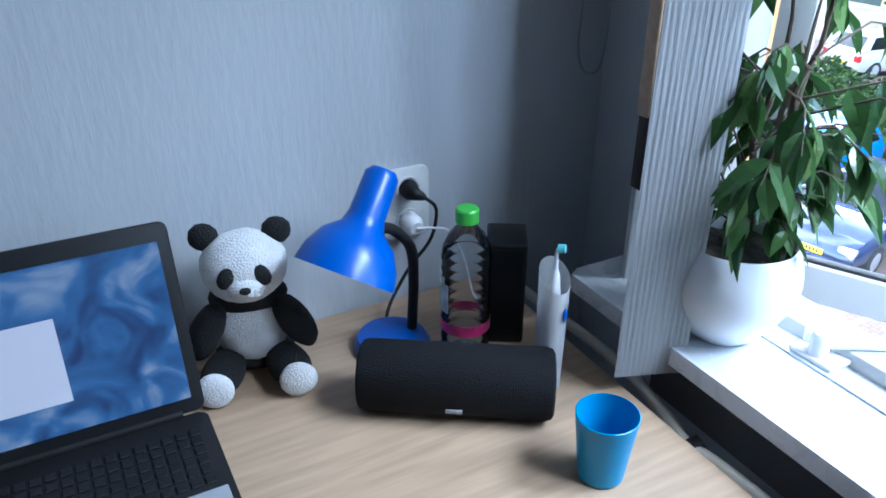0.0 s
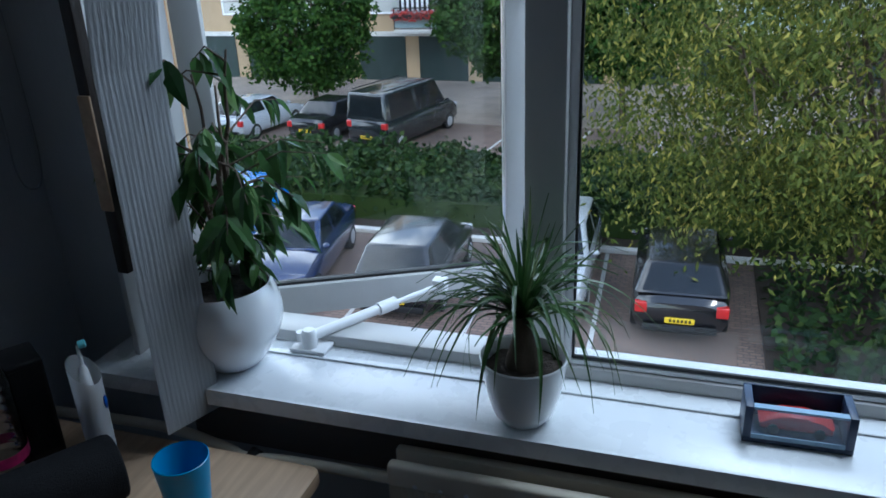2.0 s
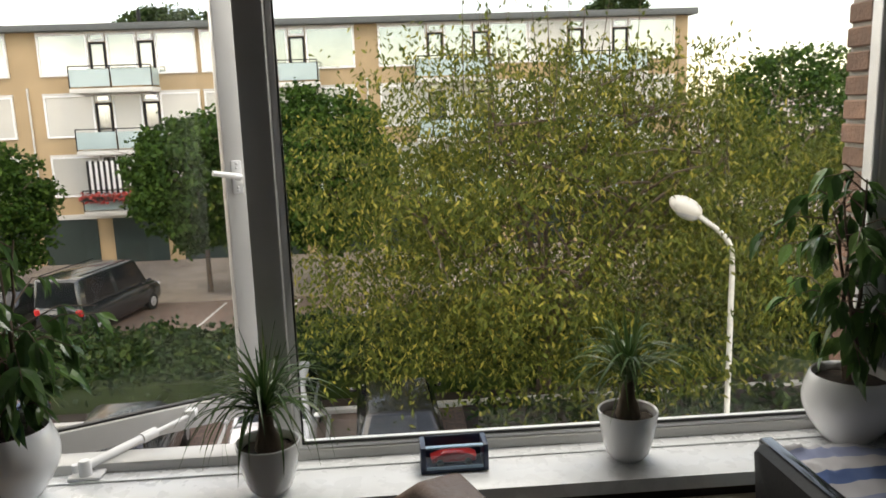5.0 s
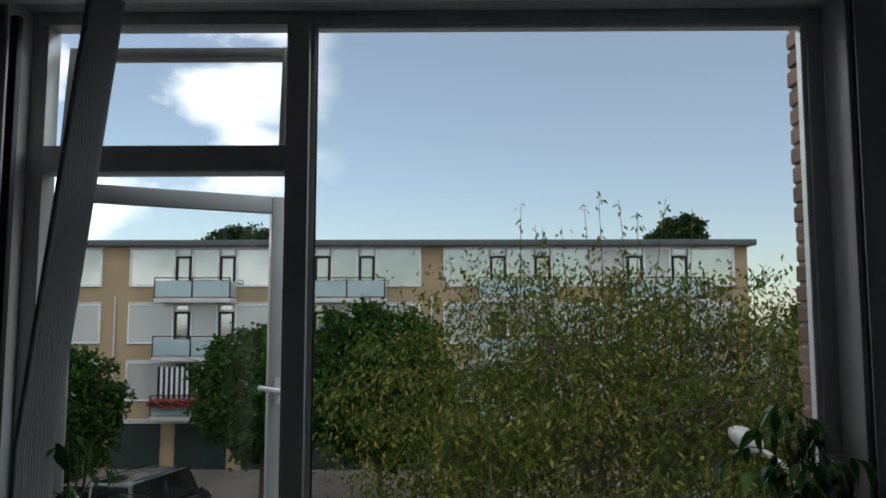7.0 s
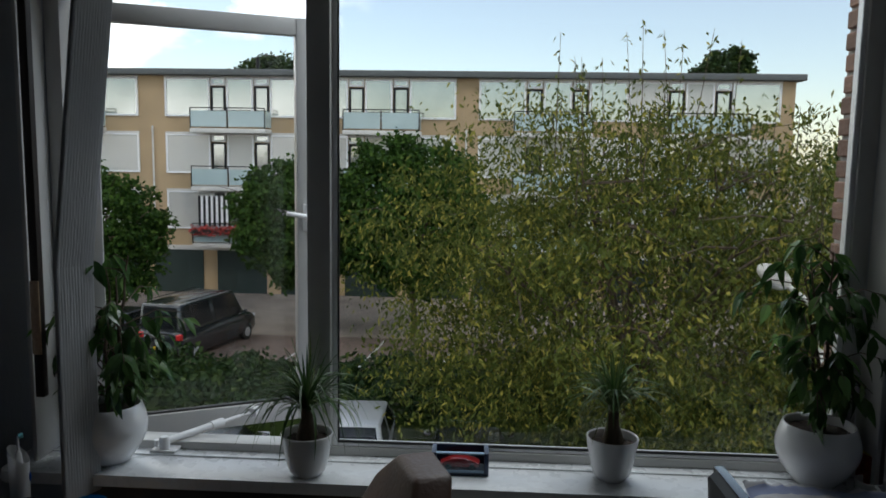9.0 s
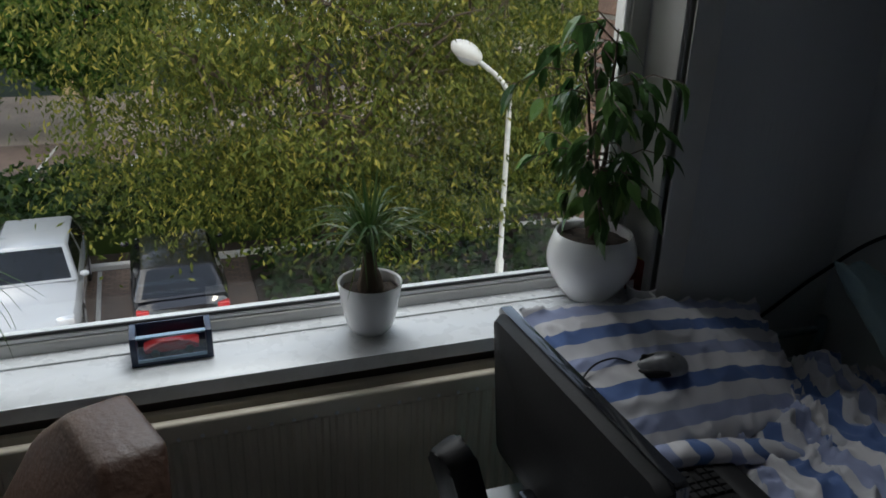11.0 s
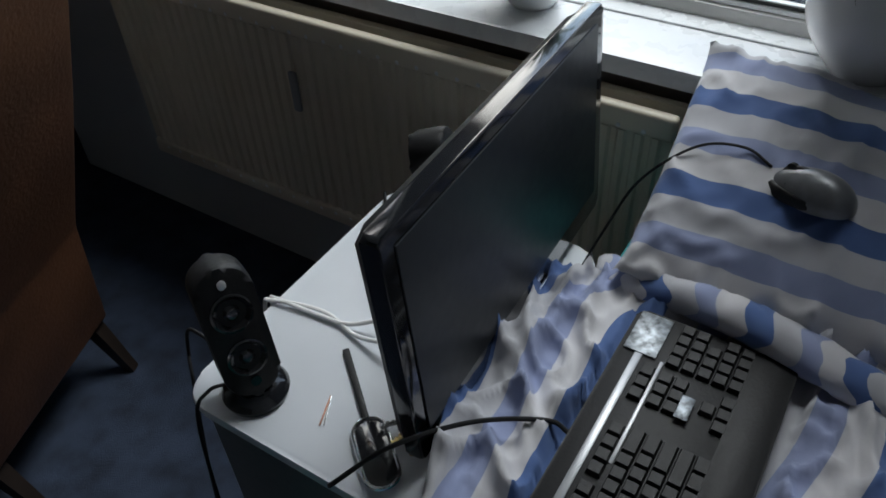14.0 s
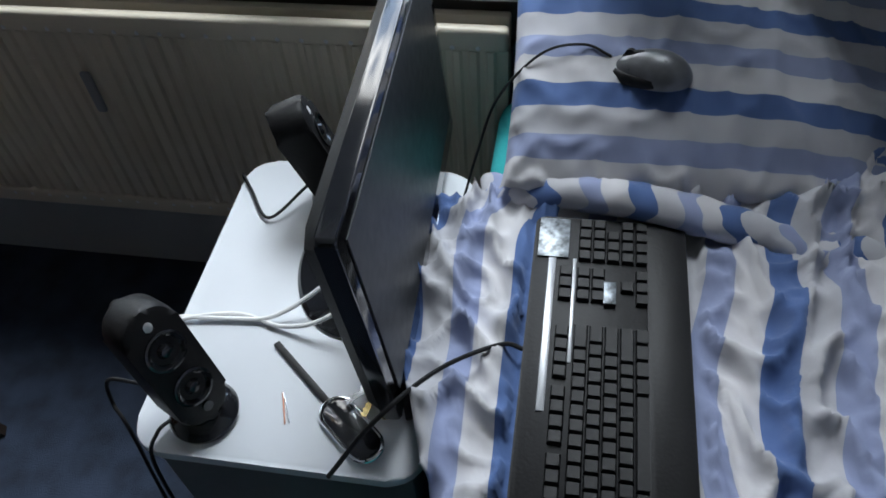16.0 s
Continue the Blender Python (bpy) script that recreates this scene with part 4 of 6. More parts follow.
# ---- parked cars ----
def car(name, m, label, paint, length=4.2, width=1.72, height=1.45, kind="hatch", facing_lights="rear"):
    """Local x is forwards, origin on the ground below the middle."""
    c = thing(name, m, label, "van" if kind == "van" else "car")
    L, W = length / 2, width / 2
    belt, nose, tail = (0.98, 0.82, 0.92) if kind != "van" else (1.15, 1.05, 1.15)
    st = [(-L, 0.80, 0.42, tail - 0.10), (-L + 0.10, 0.93, 0.30, tail), (-L + 0.6, 1.0, 0.24, belt), (0, 1.0, 0.22, belt), (L * 0.42, 1.0, 0.22, belt - 0.03), (L - 0.45, 0.97, 0.24, nose), (L - 0.10, 0.90, 0.28, nose - 0.14), (L, 0.74, 0.36, nose - 0.26)]
    bm, rings = B(), []
    for x, k, z0, z1 in st:
        w = W * k
        q = [(w * 0.90, z0), (w, z0 + 0.16), (w, (z0 + z1) / 2), (w * 0.985, z1 - 0.10), (w * 0.91, z1 - 0.015), (w * 0.5, z1 + 0.02)]
        ring = [bm.verts.new((x, y, z)) for y, z in q] + [bm.verts.new((x, -y, z)) for y, z in reversed(q)]
        rings.append(ring)
    for a, b in zip(rings, rings[1:]):
        for i in range(12):
            bm.faces.new((a[i], a[(i + 1) % 12], b[(i + 1) % 12], b[i]))
    bm.faces.new(list(reversed(rings[0])))
    bm.faces.new(rings[-1])
    bmesh.ops.recalc_face_normals(bm, faces=bm.faces)
    body = part("body", bm, paint, c)
    if kind == "van":
        lo, hi = (-L + 0.03, L * 0.62), (-L + 0.10, L * 0.38)
    elif kind == "sedan":
        lo, hi = (-L + 0.75, L * 0.45), (-L + 1.25, L * 0.12)
    else:
        lo, hi = (-L + 0.12, L * 0.45), (-L + 0.55, L * 0.12)
    wl_, wh = W * 0.93, W * 0.74 if kind != "van" else W * 0.84
    bz = belt - 0.01
    P = lambda x, y, z: bm.verts.new((x, y, z))
    bm = B()
    mids = [((lo[0] + hi[0]) / 2 - 0.02, (wl_ + wh) / 2 + 0.02, (bz + height) / 2)]
    lowr = [P(lo[0], wl_, bz), P(lo[1], wl_, bz), P(lo[1], -wl_, bz), P(lo[0], -wl_, bz)]
    top = [P(hi[0], wh, height - 0.05), P(hi[1], wh, height - 0.05), P(hi[1], -wh, height - 0.05), P(hi[0], -wh, height - 0.05)]
    for i in range(4):
        j = (i + 1) % 4
        bm.faces.new((lowr[i], lowr[j], top[j], top[i]))
    bm.faces.new(top)
    bmesh.ops.bevel(bm, geom=[e for e in bm.edges if not e.is_boundary], offset=0.07, segments=3, affect="EDGES", profile=0.5)
    for v in bm.verts:
        if v.co.z > height - 0.12:
            v.co.z += 0.05 * (1 - (v.co.y / wh) ** 2) * 0.9
    bmesh.ops.recalc_face_normals(bm, faces=bm.faces)
    part("cabin", bm, paint, c)

    def pane(name, quad, inset=0.14, off=0.008, mat=None, label=""):
        q = [Vector(p) for p in quad]
        ctr = sum(q, Vector()) / 4
        nrm = (q[1] - q[0]).cross(q[3] - q[0]).normalized()
        if nrm.dot(ctr - Vector((0, 0, 0.9))) < 0:
            nrm = -nrm
        b2 = B()
        inner = [p.lerp(ctr, inset) + nrm * off for p in q]
        b2.faces.new([b2.verts.new(p) for p in inner])
        bmesh.ops.solidify(b2, geom=b2.faces[:], thickness=0.006)
        bmesh.ops.recalc_face_normals(b2, faces=b2.faces)
        return part(name, b2, mat or M_CARGLASS, c, label, smooth=False)

    hz = height - 0.05
    pane("windscreen", [(lo[1], wl_, bz), (lo[1], -wl_, bz), (hi[1], -wh, hz), (hi[1], wh, hz)], 0.13)
    pane("rear_window", [(lo[0], wl_, bz), (lo[0], -wl_, bz), (hi[0], -wh, hz), (hi[0], wh, hz)], 0.16)
    xm, xt = (lo[0] + lo[1]) / 2 + 0.05, (hi[0] + hi[1]) / 2 + 0.05
    for s in (1, -1):
        pane("side_window", [(lo[0] + 0.2, s * wl_, bz), (xm, s * wl_, bz), (xt, s * wh, hz), (hi[0] + 0.1, s * wh, hz)], 0.14)
        pane("side_window", [(xm, s * wl_, bz), (lo[1] - 0.1, s * wl_, bz), (hi[1] - 0.05, s * wh, hz), (xt, s * wh, hz)], 0.14)
        bm = B()
        blob(bm, (lo[1] - 0.12, s * (W + 0.07), belt + 0.06), (0.06, 0.09, 0.06), sub=2)
        part("wing_mirror", bm, paint, c)
        bm = B()
        box(bm, -L - 0.012, s * W * 0.80 - 0.13, tail - 0.30, -L + 0.13, s * W * 0.80 + 0.10, tail - 0.08, 0.03)
        part("tail_light", bm, M_TAIL, c, "red tail light")
        bm = B()
        box(bm, L - 0.24, s * W * 0.72 - 0.17, nose - 0.28, L - 0.045, s * W * 0.72 + 0.14, nose - 0.12, 0.04)
        part("headlight", bm, M_HEAD, c, "clear headlight")
        for x in (-L + 0.78, L - 0.80):
            bm = tube(B(), [(x, s * (W - 0.19), 0.31), (x, s * (W - 0.17), 0.31), (x, s * (W - 0.01), 0.31), (x, s * (W + 0.005), 0.31)], [0.28, 0.31, 0.31, 0.27], 24)
            wh_ = part("wheel", bm, M_TYRE, c, "black rubber tyre")
            bm = tube(B(), [(x, s * (W + 0.004), 0.31), (x, s * (W + 0.012), 0.31)], [0.19, 0.16], 18)
            part("rim", bm, M_SILVER, wh_)
    for x, sgn in ((-L - 0.016, -1), (L - 0.0, 1)):
        pl = part("number_plate", box(B(), x - 0.008, -0.26, 0.46, x + 0.012, 0.26, 0.57, 0.004), M_PLATE, c, "yellow number plate")
        b2 = B()
        for k in range(6):
            box(b2, x - 0.011 if sgn < 0 else x + 0.0125, -0.20 + 0.068 * k, 0.485, x - 0.0085 if sgn < 0 else x + 0.0145, -0.16 + 0.068 * k, 0.545)
        part("bar", b2, M_BLACK, pl)
        part("bumper", box(B(), x - 0.03 * (sgn < 0) - 0.02, -W * 0.74, 0.30, x + 0.03 * (sgn > 0) - 0.002, W * 0.74, 0.44, 0.02), M_BLACK if kind != "sedan" else paint, c)
    if kind == "van":
        for s in (1, -1):
            part("roof_rail", tube(B(), [(hi[0] + 0.2, s * wh * 0.9, height + 0.03), (hi[1] - 0.2, s * wh * 0.9, height + 0.03)], 0.02, 8), M_BLACK, c)
    return c


def paint(name, colour):
    return plain(name, colour, 0.22, vary=0.06, scale=1.5, coat=0.9)


P_BLACK, P_BLUE, P_SILVER, P_GREY = paint("black_car_paint", (0.012, 0.012, 0.014)), paint("blue_car_paint", (0.010, 0.022, 0.075)), paint("silver_car_paint", (0.42, 0.44, 0.46)), paint("dark_grey_van_paint", (0.016, 0.019, 0.022))
car("hatchback", pose(14.5, 5.5, G, 0, 0, 4), "black hatchback parked with its tail towards the flats", P_BLACK, 4.05, 1.75, 1.52)
car("sedan", pose(14.4, 8.4, G, 0, 0, 190), "dark blue sedan parked nose first beside the hatchback", P_BLUE, 4.5, 1.78, 1.44, "sedan")
car("hatchback", pose(15.3, 2.65, G, 0, 0, 182), "silver hatchback parked facing the flats below the window", P_SILVER, 4.1, 1.72, 1.5)
car("hatchback", pose(15.05, 0.05, G, 0, 0, 2), "black hatchback parked under the cherry tree", P_BLACK, 4.2, 1.76, 1.48)
car("hatchback", pose(15.8, 11.0, G, 0, 0, 184), "bright blue small car at the end of the row", paint("bright_blue_car_paint", (0.02, 0.16, 0.5)), 3.8, 1.66, 1.5)
car("minivan", pose(26.8, 10.4, G, 0, 0, -14), "dark grey panel van parked beyond the hedge", P_GREY, 4.9, 1.9, 2.1, "van")
car("sedan", pose(27.15, 13.4, G, 0, 0, -8), "black sedan parked beside the dark van", P_BLACK, 4.4, 1.74, 1.42, "sedan")
car("hatchback", pose(26.8, 16.7, G, 0, 0, -8), "silver hatchback parked in the far row", P_SILVER, 4.1, 1.72, 1.46)

# street lamp
sl = thing("street_lamp", Matrix.Translation((13.3, -6.42, G - 0.12)), "tall pale street lamp with a bent arm and domed head", "street lamp")
part("pole", tube(B(), [(0, 0, 0), (0, 0, 1.0), (0, 0, 1.05), (0, 0, 4.15)] + curve_pts([(0, 0, 4.2), (-0.02, 0.06, 4.55), (-0.05, 0.30, 4.85), (-0.1, 0.80, 5.22)], 6), [0.085, 0.085, 0.055, 0.052] + [0.05] * 19, 14), M_LAMPPOST, sl)
bm = B()
blob(bm, (-0.16, 1.00, 5.36), (0.20, 0.34, 0.18), sub=3, m=Matrix.Rotation(radians(28), 4, "X"))
hd = part("head", bm, M_LAMPPOST, sl, "weathered pale lamp head")
bm = B()
blob(bm, (-0.16, 0.98, 5.27), (0.16, 0.26, 0.15), sub=3, m=Matrix.Rotation(radians(28), 4, "X"))
part("lens", bm, M_HEAD, hd, "clear ribbed lamp cover")

# ---- the flats opposite ----
BX = 38.0
Y0, Y1, ROOF = -15.1, 33.0, 5.55
flats = thing("apartment_building", Matrix.Translation((BX, 9, G)), "four-storey brick flats with white bands and glazed balconies", "building")
part("wall", box(B(), BX, Y0, G, BX + 9, Y1, ROOF), M_FACADE, flats, "yellow-brown brick wall", at_world=True, smooth=False)
rf = part("roof", box(B(), BX - 0.55, Y0 - 0.3, ROOF, BX + 9.4, Y1, ROOF + 0.30, 0.02), plain("roof_edge_grey", (0.10, 0.11, 0.11), 0.6), flats, "flat roof with dark grey edge", at_world=True)
for y in (18.2, 13.2, 4.4, -2.6, 9.5):
    part("roof_vent", box(B(), BX + 1.5, y - 0.3, ROOF + 0.30, BX + 2.0, y + 0.3, ROOF + 0.52, 0.03), M_GREY, rf, at_world=True)
part("chimney", tube(B(), [(BX + 3, 12.4, ROOF + 0.3), (BX + 3, 12.4, ROOF + 1.3)], 0.10, 10), M_BLACK, rf, at_world=True)
FLOORS = [(3.50, 5.45), (0.62, 2.62), (-2.25, -0.29)]
W_MESH = {}


def far_window(y0, y1, z0, z1, kind):
    """A window of the flats: white frame, mirroring pane, set in front of the wall."""
    w, h = round(y0 - y1, 2), round(z1 - z0, 2)
    key = (w, h, kind)
    if key not in W_MESH:
        bm = B()
        t = 0.09
        mat = M_BEAD if kind != "door" else M_BLACK
        for a in ((-w / 2, 0, -w / 2 + t, h), (w / 2 - t, 0, w / 2, h), (-w / 2 + t, 0, w / 2 - t, t), (-w / 2 + t, h - t, w / 2 - t, h)):
            box(bm, -0.10, a[0], a[1], 0, a[2], a[3])
        fr = finish(bm, "window", mat, False)
        pn = finish(box(B(), -0.05, -w / 2 + t, t, -0.03, w / 2 - t, h - t), "pane", {"clear": M_FARGLASS, "blind": M_BLIND, "door": M_FARGLASS, "dark": M_CARGLASS}[kind], False)
        W_MESH[key] = (fr, pn)
    fr, pn = W_MESH[key]
    o = part("window", fr, None, flats, m=WM[flats].inverted() @ Matrix.Translation((BX - 0.002, (y0 + y1) / 2, z0)))
    part("pane", pn, None, o)


def bay(start, sign, kinds):
    """One half of a section: window, door, window, door, window, counted from its brick pier."""
    for fl, (z0, z1) in enumerate(FLOORS):
        y = start
        for w, kd in ((2.40, "w"), (0.80, "d"), (1.45, "w"), (0.80, "d"), (1.95, "w")):
            a, b = y, y - sign * w
            hi_, lo_ = max(a, b) - 0.03, min(a, b) + 0.03
            if kd == "d":
                far_window(hi_, lo_, z0 - 0.45, z1 - 0.42, "door")
                far_window(hi_, lo_, z1 - 0.38, z1, "clear")
            else:
                far_window(hi_, lo_, z0, z1, kinds[fl] if w < 2.2 or fl else "clear")
            y = b
        # balcony across the two doors
        ya, yb = start - sign * 1.75, start - sign * 5.55
        hi_, lo_ = max(ya, yb), min(ya, yb)
        zf = z0 - 0.62
        bal = part("balcony", box(B(), BX - 1.25, lo_, zf - 0.22, BX - 0.002, hi_, zf, 0.02), M_CONC, flats, "balcony with frosted glass panels", at_world=True)
        part("balcony_rail", box(B(), BX - 1.24, lo_ + 0.02, zf + 0.98, BX - 1.19, hi_ - 0.02, zf + 1.03), M_BLACK, bal, at_world=True)
        n = 2
        for i in range(n):
            q0, q1 = lo_ + (hi_ - lo_) * i / n + 0.05, lo_ + (hi_ - lo_) * (i + 1) / n - 0.05
            part("glass_panel", box(B(), BX - 1.225, q0, zf + 0.08, BX - 1.205, q1, zf + 0.86), M_FROST, bal, at_world=True)
        for i in range(n + 1):
            q = lo_ + (hi_ - lo_) * i / n
            q = min(max(q, lo_ + 0.03), hi_ - 0.03)
            part("post", box(B(), BX - 1.24, q - 0.025, zf, BX - 1.19, q + 0.025, zf + 0.98), M_BLACK, bal, at_world=True)
        for q in (lo_ + 0.02, hi_ - 0.04):
            part("side_panel", box(B(), BX - 1.18, q, zf + 0.08, BX - 0.05, q + 0.02, zf + 0.86), M_FROST, bal, at_world=True)
        part("sill_band", box(B(), BX - 0.06, min(start, start - sign * 7.40), z1 + 0.01, BX - 0.001, max(start, start - sign * 7.40), z1 + 0.10), M_CONC, flats, at_world=True)


bay(16.35, 1, ("clear", "blind", "blind"))
bay(1.40, -1, ("clear", "blind", "blind"))
bay(0.33, 1, ("clear", "blind", "blind"))
bay(-14.45, -1, ("blind", "blind", "blind"))
bay(17.7, -1, ("clear", "blind", "blind"))
part("drainpipe", tube(B(), [(BX - 0.08, 17.0, 3.0), (BX - 0.08, 17.0, -3.0)], 0.05, 8), M_CONC, flats, at_world=True)
part("drainpipe", tube(B(), [(BX - 0.08, 0.9, 3.0), (BX - 0.08, 0.9, -3.0)], 0.05, 8), M_CONC, flats, at_world=True)
part("band", box(B(), BX - 0.12, Y0, -3.35, BX - 0.001, Y1, -3.12), M_CONC, flats, "white concrete band", at_world=True)
for k in range(14):
    y = 30.5 - 3.35 * k
    part("garage_door", box(B(), BX - 0.05, y - 2.6, G, BX - 0.001, y, -3.36), M_GARAGE, flats, "dark green garage door", at_world=True)
aw = part("awning", B(), M_BEAD, flats, "black and white striped awning", m=WM[flats].inverted() @ Matrix.Translation((BX - 1.1, 14.3, -2.1)))
for k in range(30):
    part("stripe", box(B(), -0.02 + 0, -0.128 * k - 0.128, 0, 0.02, -0.128 * k, 1.62), M_BEAD if k % 2 else M_BLACK, aw, smooth=False)
fb = part("flower_box", box(B(), BX - 1.5, 10.8, -2.35, BX - 1.27, 14.6, -2.15), M_GARAGE, flats, "balcony box with red geraniums", at_world=True)
rngf = np.random.default_rng(8)
fp = rngf.uniform(size=(700, 3)) * np.array([0.35, 3.9, 0.42]) + np.array([BX - 1.58, 10.75, -2.4])
part("flowers", leaf_cloud(fp, 0.16, 0.13, 0.2, rngf, M_FLOWER), None, fb, at_world=True)


# ---- the desk corner ----
DZ = 0.74
desk = thing("desk", Matrix.Translation((0.3, 0.94, F)), "light beech desk against the wall under the socket", "desk")
part("desktop", prism(B(), rounded(-0.5, 0.585, 0.995, 1.285, 0.015), DZ - 0.025, DZ, bevel=0.003), M_DESK, desk, at_world=True)
for x, ys in ((-0.46, (0.62, 1.25)), (0.50, (0.66,)), (0.96, (1.25,))):
    for y in ys:
        part("leg", box(B(), x - 0.025, y - 0.025, F, x + 0.025, y + 0.025, DZ - 0.0255, 0.004), M_GREY, desk, at_world=True)

lap = thing("laptop", pose(0.195, 1.095, DZ) @ Matrix.Scale(0.95, 4), "black open laptop with a blue swirling desktop picture", "laptop")
part("base", prism(B(), rounded(-0.205, -0.275, 0.205, 0.0, 0.012), 0.002, 0.026, bevel=0.004), M_BLACK, lap)
part("palm_rest", box(B(), -0.195, -0.268, 0.0262, 0.195, -0.175, 0.028, 0.001), M_GREY, lap, "grey palm rest")
key = finish(box(B(), -0.0075, -0.0075, 0, 0.0075, 0.0075, 0.003, 0.001, 1), "key", M_BLACK, False)
for r_ in range(6):
    for c_ in range(19):
        part("key", key, None, lap, m=Matrix.Translation((-0.178 + 0.0197 * c_, -0.155 + 0.0215 * r_, 0.0262)))
lid = part("lid", prism(B(), rounded(-0.205, 0, 0.205, 0.30, 0.012), -0.009, 0.0, bevel=0.003), M_BLACK, lap, m=pose(0, 0.0, 0.03, 74, 0, 0))
M_SCREEN, n_, l_ = nodes_of("desktop_picture")
pr = n_["Principled BSDF"]
tc_, nz, rp = n_.new("ShaderNodeTexCoord"), n_.new("ShaderNodeTexNoise"), n_.new("ShaderNodeValToRGB")
nz.inputs["Scale"].default_value, nz.inputs["Detail"].default_value, nz.inputs["Distortion"].default_value = 9, 6, 1.6
l_.new(tc_.outputs["Object"], nz.inputs["Vector"])
l_.new(nz.outputs["Fac"], rp.inputs["Fac"])
rp.color_ramp.elements[0].color, rp.color_ramp.elements[0].position = (0.01, 0.03, 0.16, 1), 0.36
rp.color_ramp.elements[1].color, rp.color_ramp.elements[1].position = (0.75, 0.85, 0.95, 1), 0.72
k_ = rp.color_ramp.elements.new(0.5)
k_.color = (0.06, 0.22, 0.55, 1)
l_.new(rp.outputs["Color"], pr.inputs["Emission Color"])
pr.inputs["Base Color"].default_value = (0.02, 0.03, 0.05, 1)
pr.inputs["Emission Strength"].default_value, pr.inputs["Roughness"].default_value = 0.05, 0.25
part("screen", box(B(), -0.187, 0.024, 0.0005, 0.187, 0.272, 0.0025), M_SCREEN, lid, "lit screen with blue swirls")
M_WIN, n_, l_ = nodes_of("open_window_panel")
n_["Principled BSDF"].inputs["Base Color"].default_value = (0.22, 0.22, 0.25, 1)
n_["Principled BSDF"].inputs["Emission Color"].default_value = (0.6, 0.62, 0.72, 1)
n_["Principled BSDF"].inputs["Emission Strength"].default_value = 0.06
part("dialog", box(B(), -0.10, 0.07, 0.003, 0.03, 0.195, 0.0036), M_WIN, lid, "pale window on the screen")
part("hinge", tube(B(), [(-0.17, 0.004, 0.028), (0.17, 0.004, 0.028)], 0.008, 10), M_BLACK, lap)

# plush panda: one mesh
bm = B()
blob(bm, (0, 0.02, 0.085), (0.062, 0.05, 0.075), 0, 3, 0.05)
blob(bm, (0, 0.0, 0.20), (0.068, 0.055, 0.060), 0, 3, 0.04)
blob(bm, (0, -0.045, 0.185), (0.030, 0.022, 0.022), 0, 2)
for s in (-1, 1):
    blob(bm, (s * 0.055, 0.012, 0.250), (0.024, 0.013, 0.024), 1, 2)
    blob(bm, (s * 0.026, -0.046, 0.205), (0.014, 0.010, 0.020), 1, 2, m=Matrix.Rotation(radians(-25 * s), 4, "Y"))
    blob(bm, (s * 0.070, -0.012, 0.095), (0.026, 0.030, 0.055), 1, 3, 0.05, m=Matrix.Rotation(radians(28 * -s), 4, "Y"))
    blob(bm, (s * 0.052, -0.040, 0.030), (0.034, 0.055, 0.030), 1, 3, 0.04, m=Matrix.Rotation(radians(18 * s), 4, "Z"))
    blob(bm, (s * 0.064, -0.090, 0.034), (0.030, 0.012, 0.032), 0, 3, 0.04)
blob(bm, (0, 0.03, 0.02), (0.07, 0.05, 0.022), 1, 2)
blob(bm, (0, 0.022, 0.135), (0.064, 0.046, 0.026), 1, 3)
blob(bm, (0, -0.068, 0.192), (0.009, 0.006, 0.006), 1, 2)
panda = part("plush_panda", bm, [M_PAINT_W, M_FUR_B], m=pose(0.492, 1.19, DZ, 0, 0, -14) @ Matrix.Scale(0.98, 4))
tagged(panda, "black and white plush panda sitting beside the laptop", "soft toy")

lamp = thing("desk_lamp", Matrix.Translation((0.716, 1.145, DZ)) @ Matrix.Scale(0.95, 4), "blue enamel desk lamp with black gooseneck and bell shade", "lamp")
part("base", lathe(B(), [(0, 0), (0.07, 0), (0.07, 0.012), (0.062, 0.024), (0.02, 0.032), (0, 0.032)], 36), M_BLUE, lamp)
neck = curve_pts([(0.04, 0.0, 0.03), (0.045, 0.0, 0.13), (0.035, -0.01, 0.20), (0.0, -0.02, 0.245), (-0.035, -0.03, 0.262)], 10)
bm = tube(B(), neck, 0.0095, 12)
for i, q in enumerate(neck[::2]):
    blob(bm, q, (0.0105, 0.0105, 0.0035), sub=1)
part("gooseneck", bm, M_BLACK, lamp, "black flexible neck")
axis = Vector((-0.42, -0.22, -0.62)).normalized()
ms = Matrix.Translation((-0.02, -0.025, 0.345)) @ axis.to_track_quat("Z", "Y").to_matrix().to_4x4()
bm = lathe(B(), [(0, -0.012), (0.02, -0.012), (0.028, -0.002), (0.030, 0.065), (0.036, 0.085), (0.060, 0.105), (0.076, 0.135), (0.083, 0.165), (0.081, 0.165), (0.073, 0.137), (0.057, 0.108), (0.030, 0.09)], 40)
bmesh.ops.transform(bm, matrix=ms, verts=bm.verts)
sh = part("shade", bm, M_BLUE, lamp, "blue bell-shaped metal shade")
bm = lathe(B(), [(0.0795, 0.1645), (0.0715, 0.137), (0.055, 0.109), (0.0, 0.092)], 36)
bmesh.ops.transform(bm, matrix=ms, verts=bm.verts)
part("reflector", bm, M_WHITE, sh, "white inside of the shade")
bm = blob(B(), (0, 0, 0.125), (0.026, 0.026, 0.032), sub=3)
bmesh.ops.transform(bm, matrix=ms, verts=bm.verts)
part("bulb", bm, M_WHITE, sh)

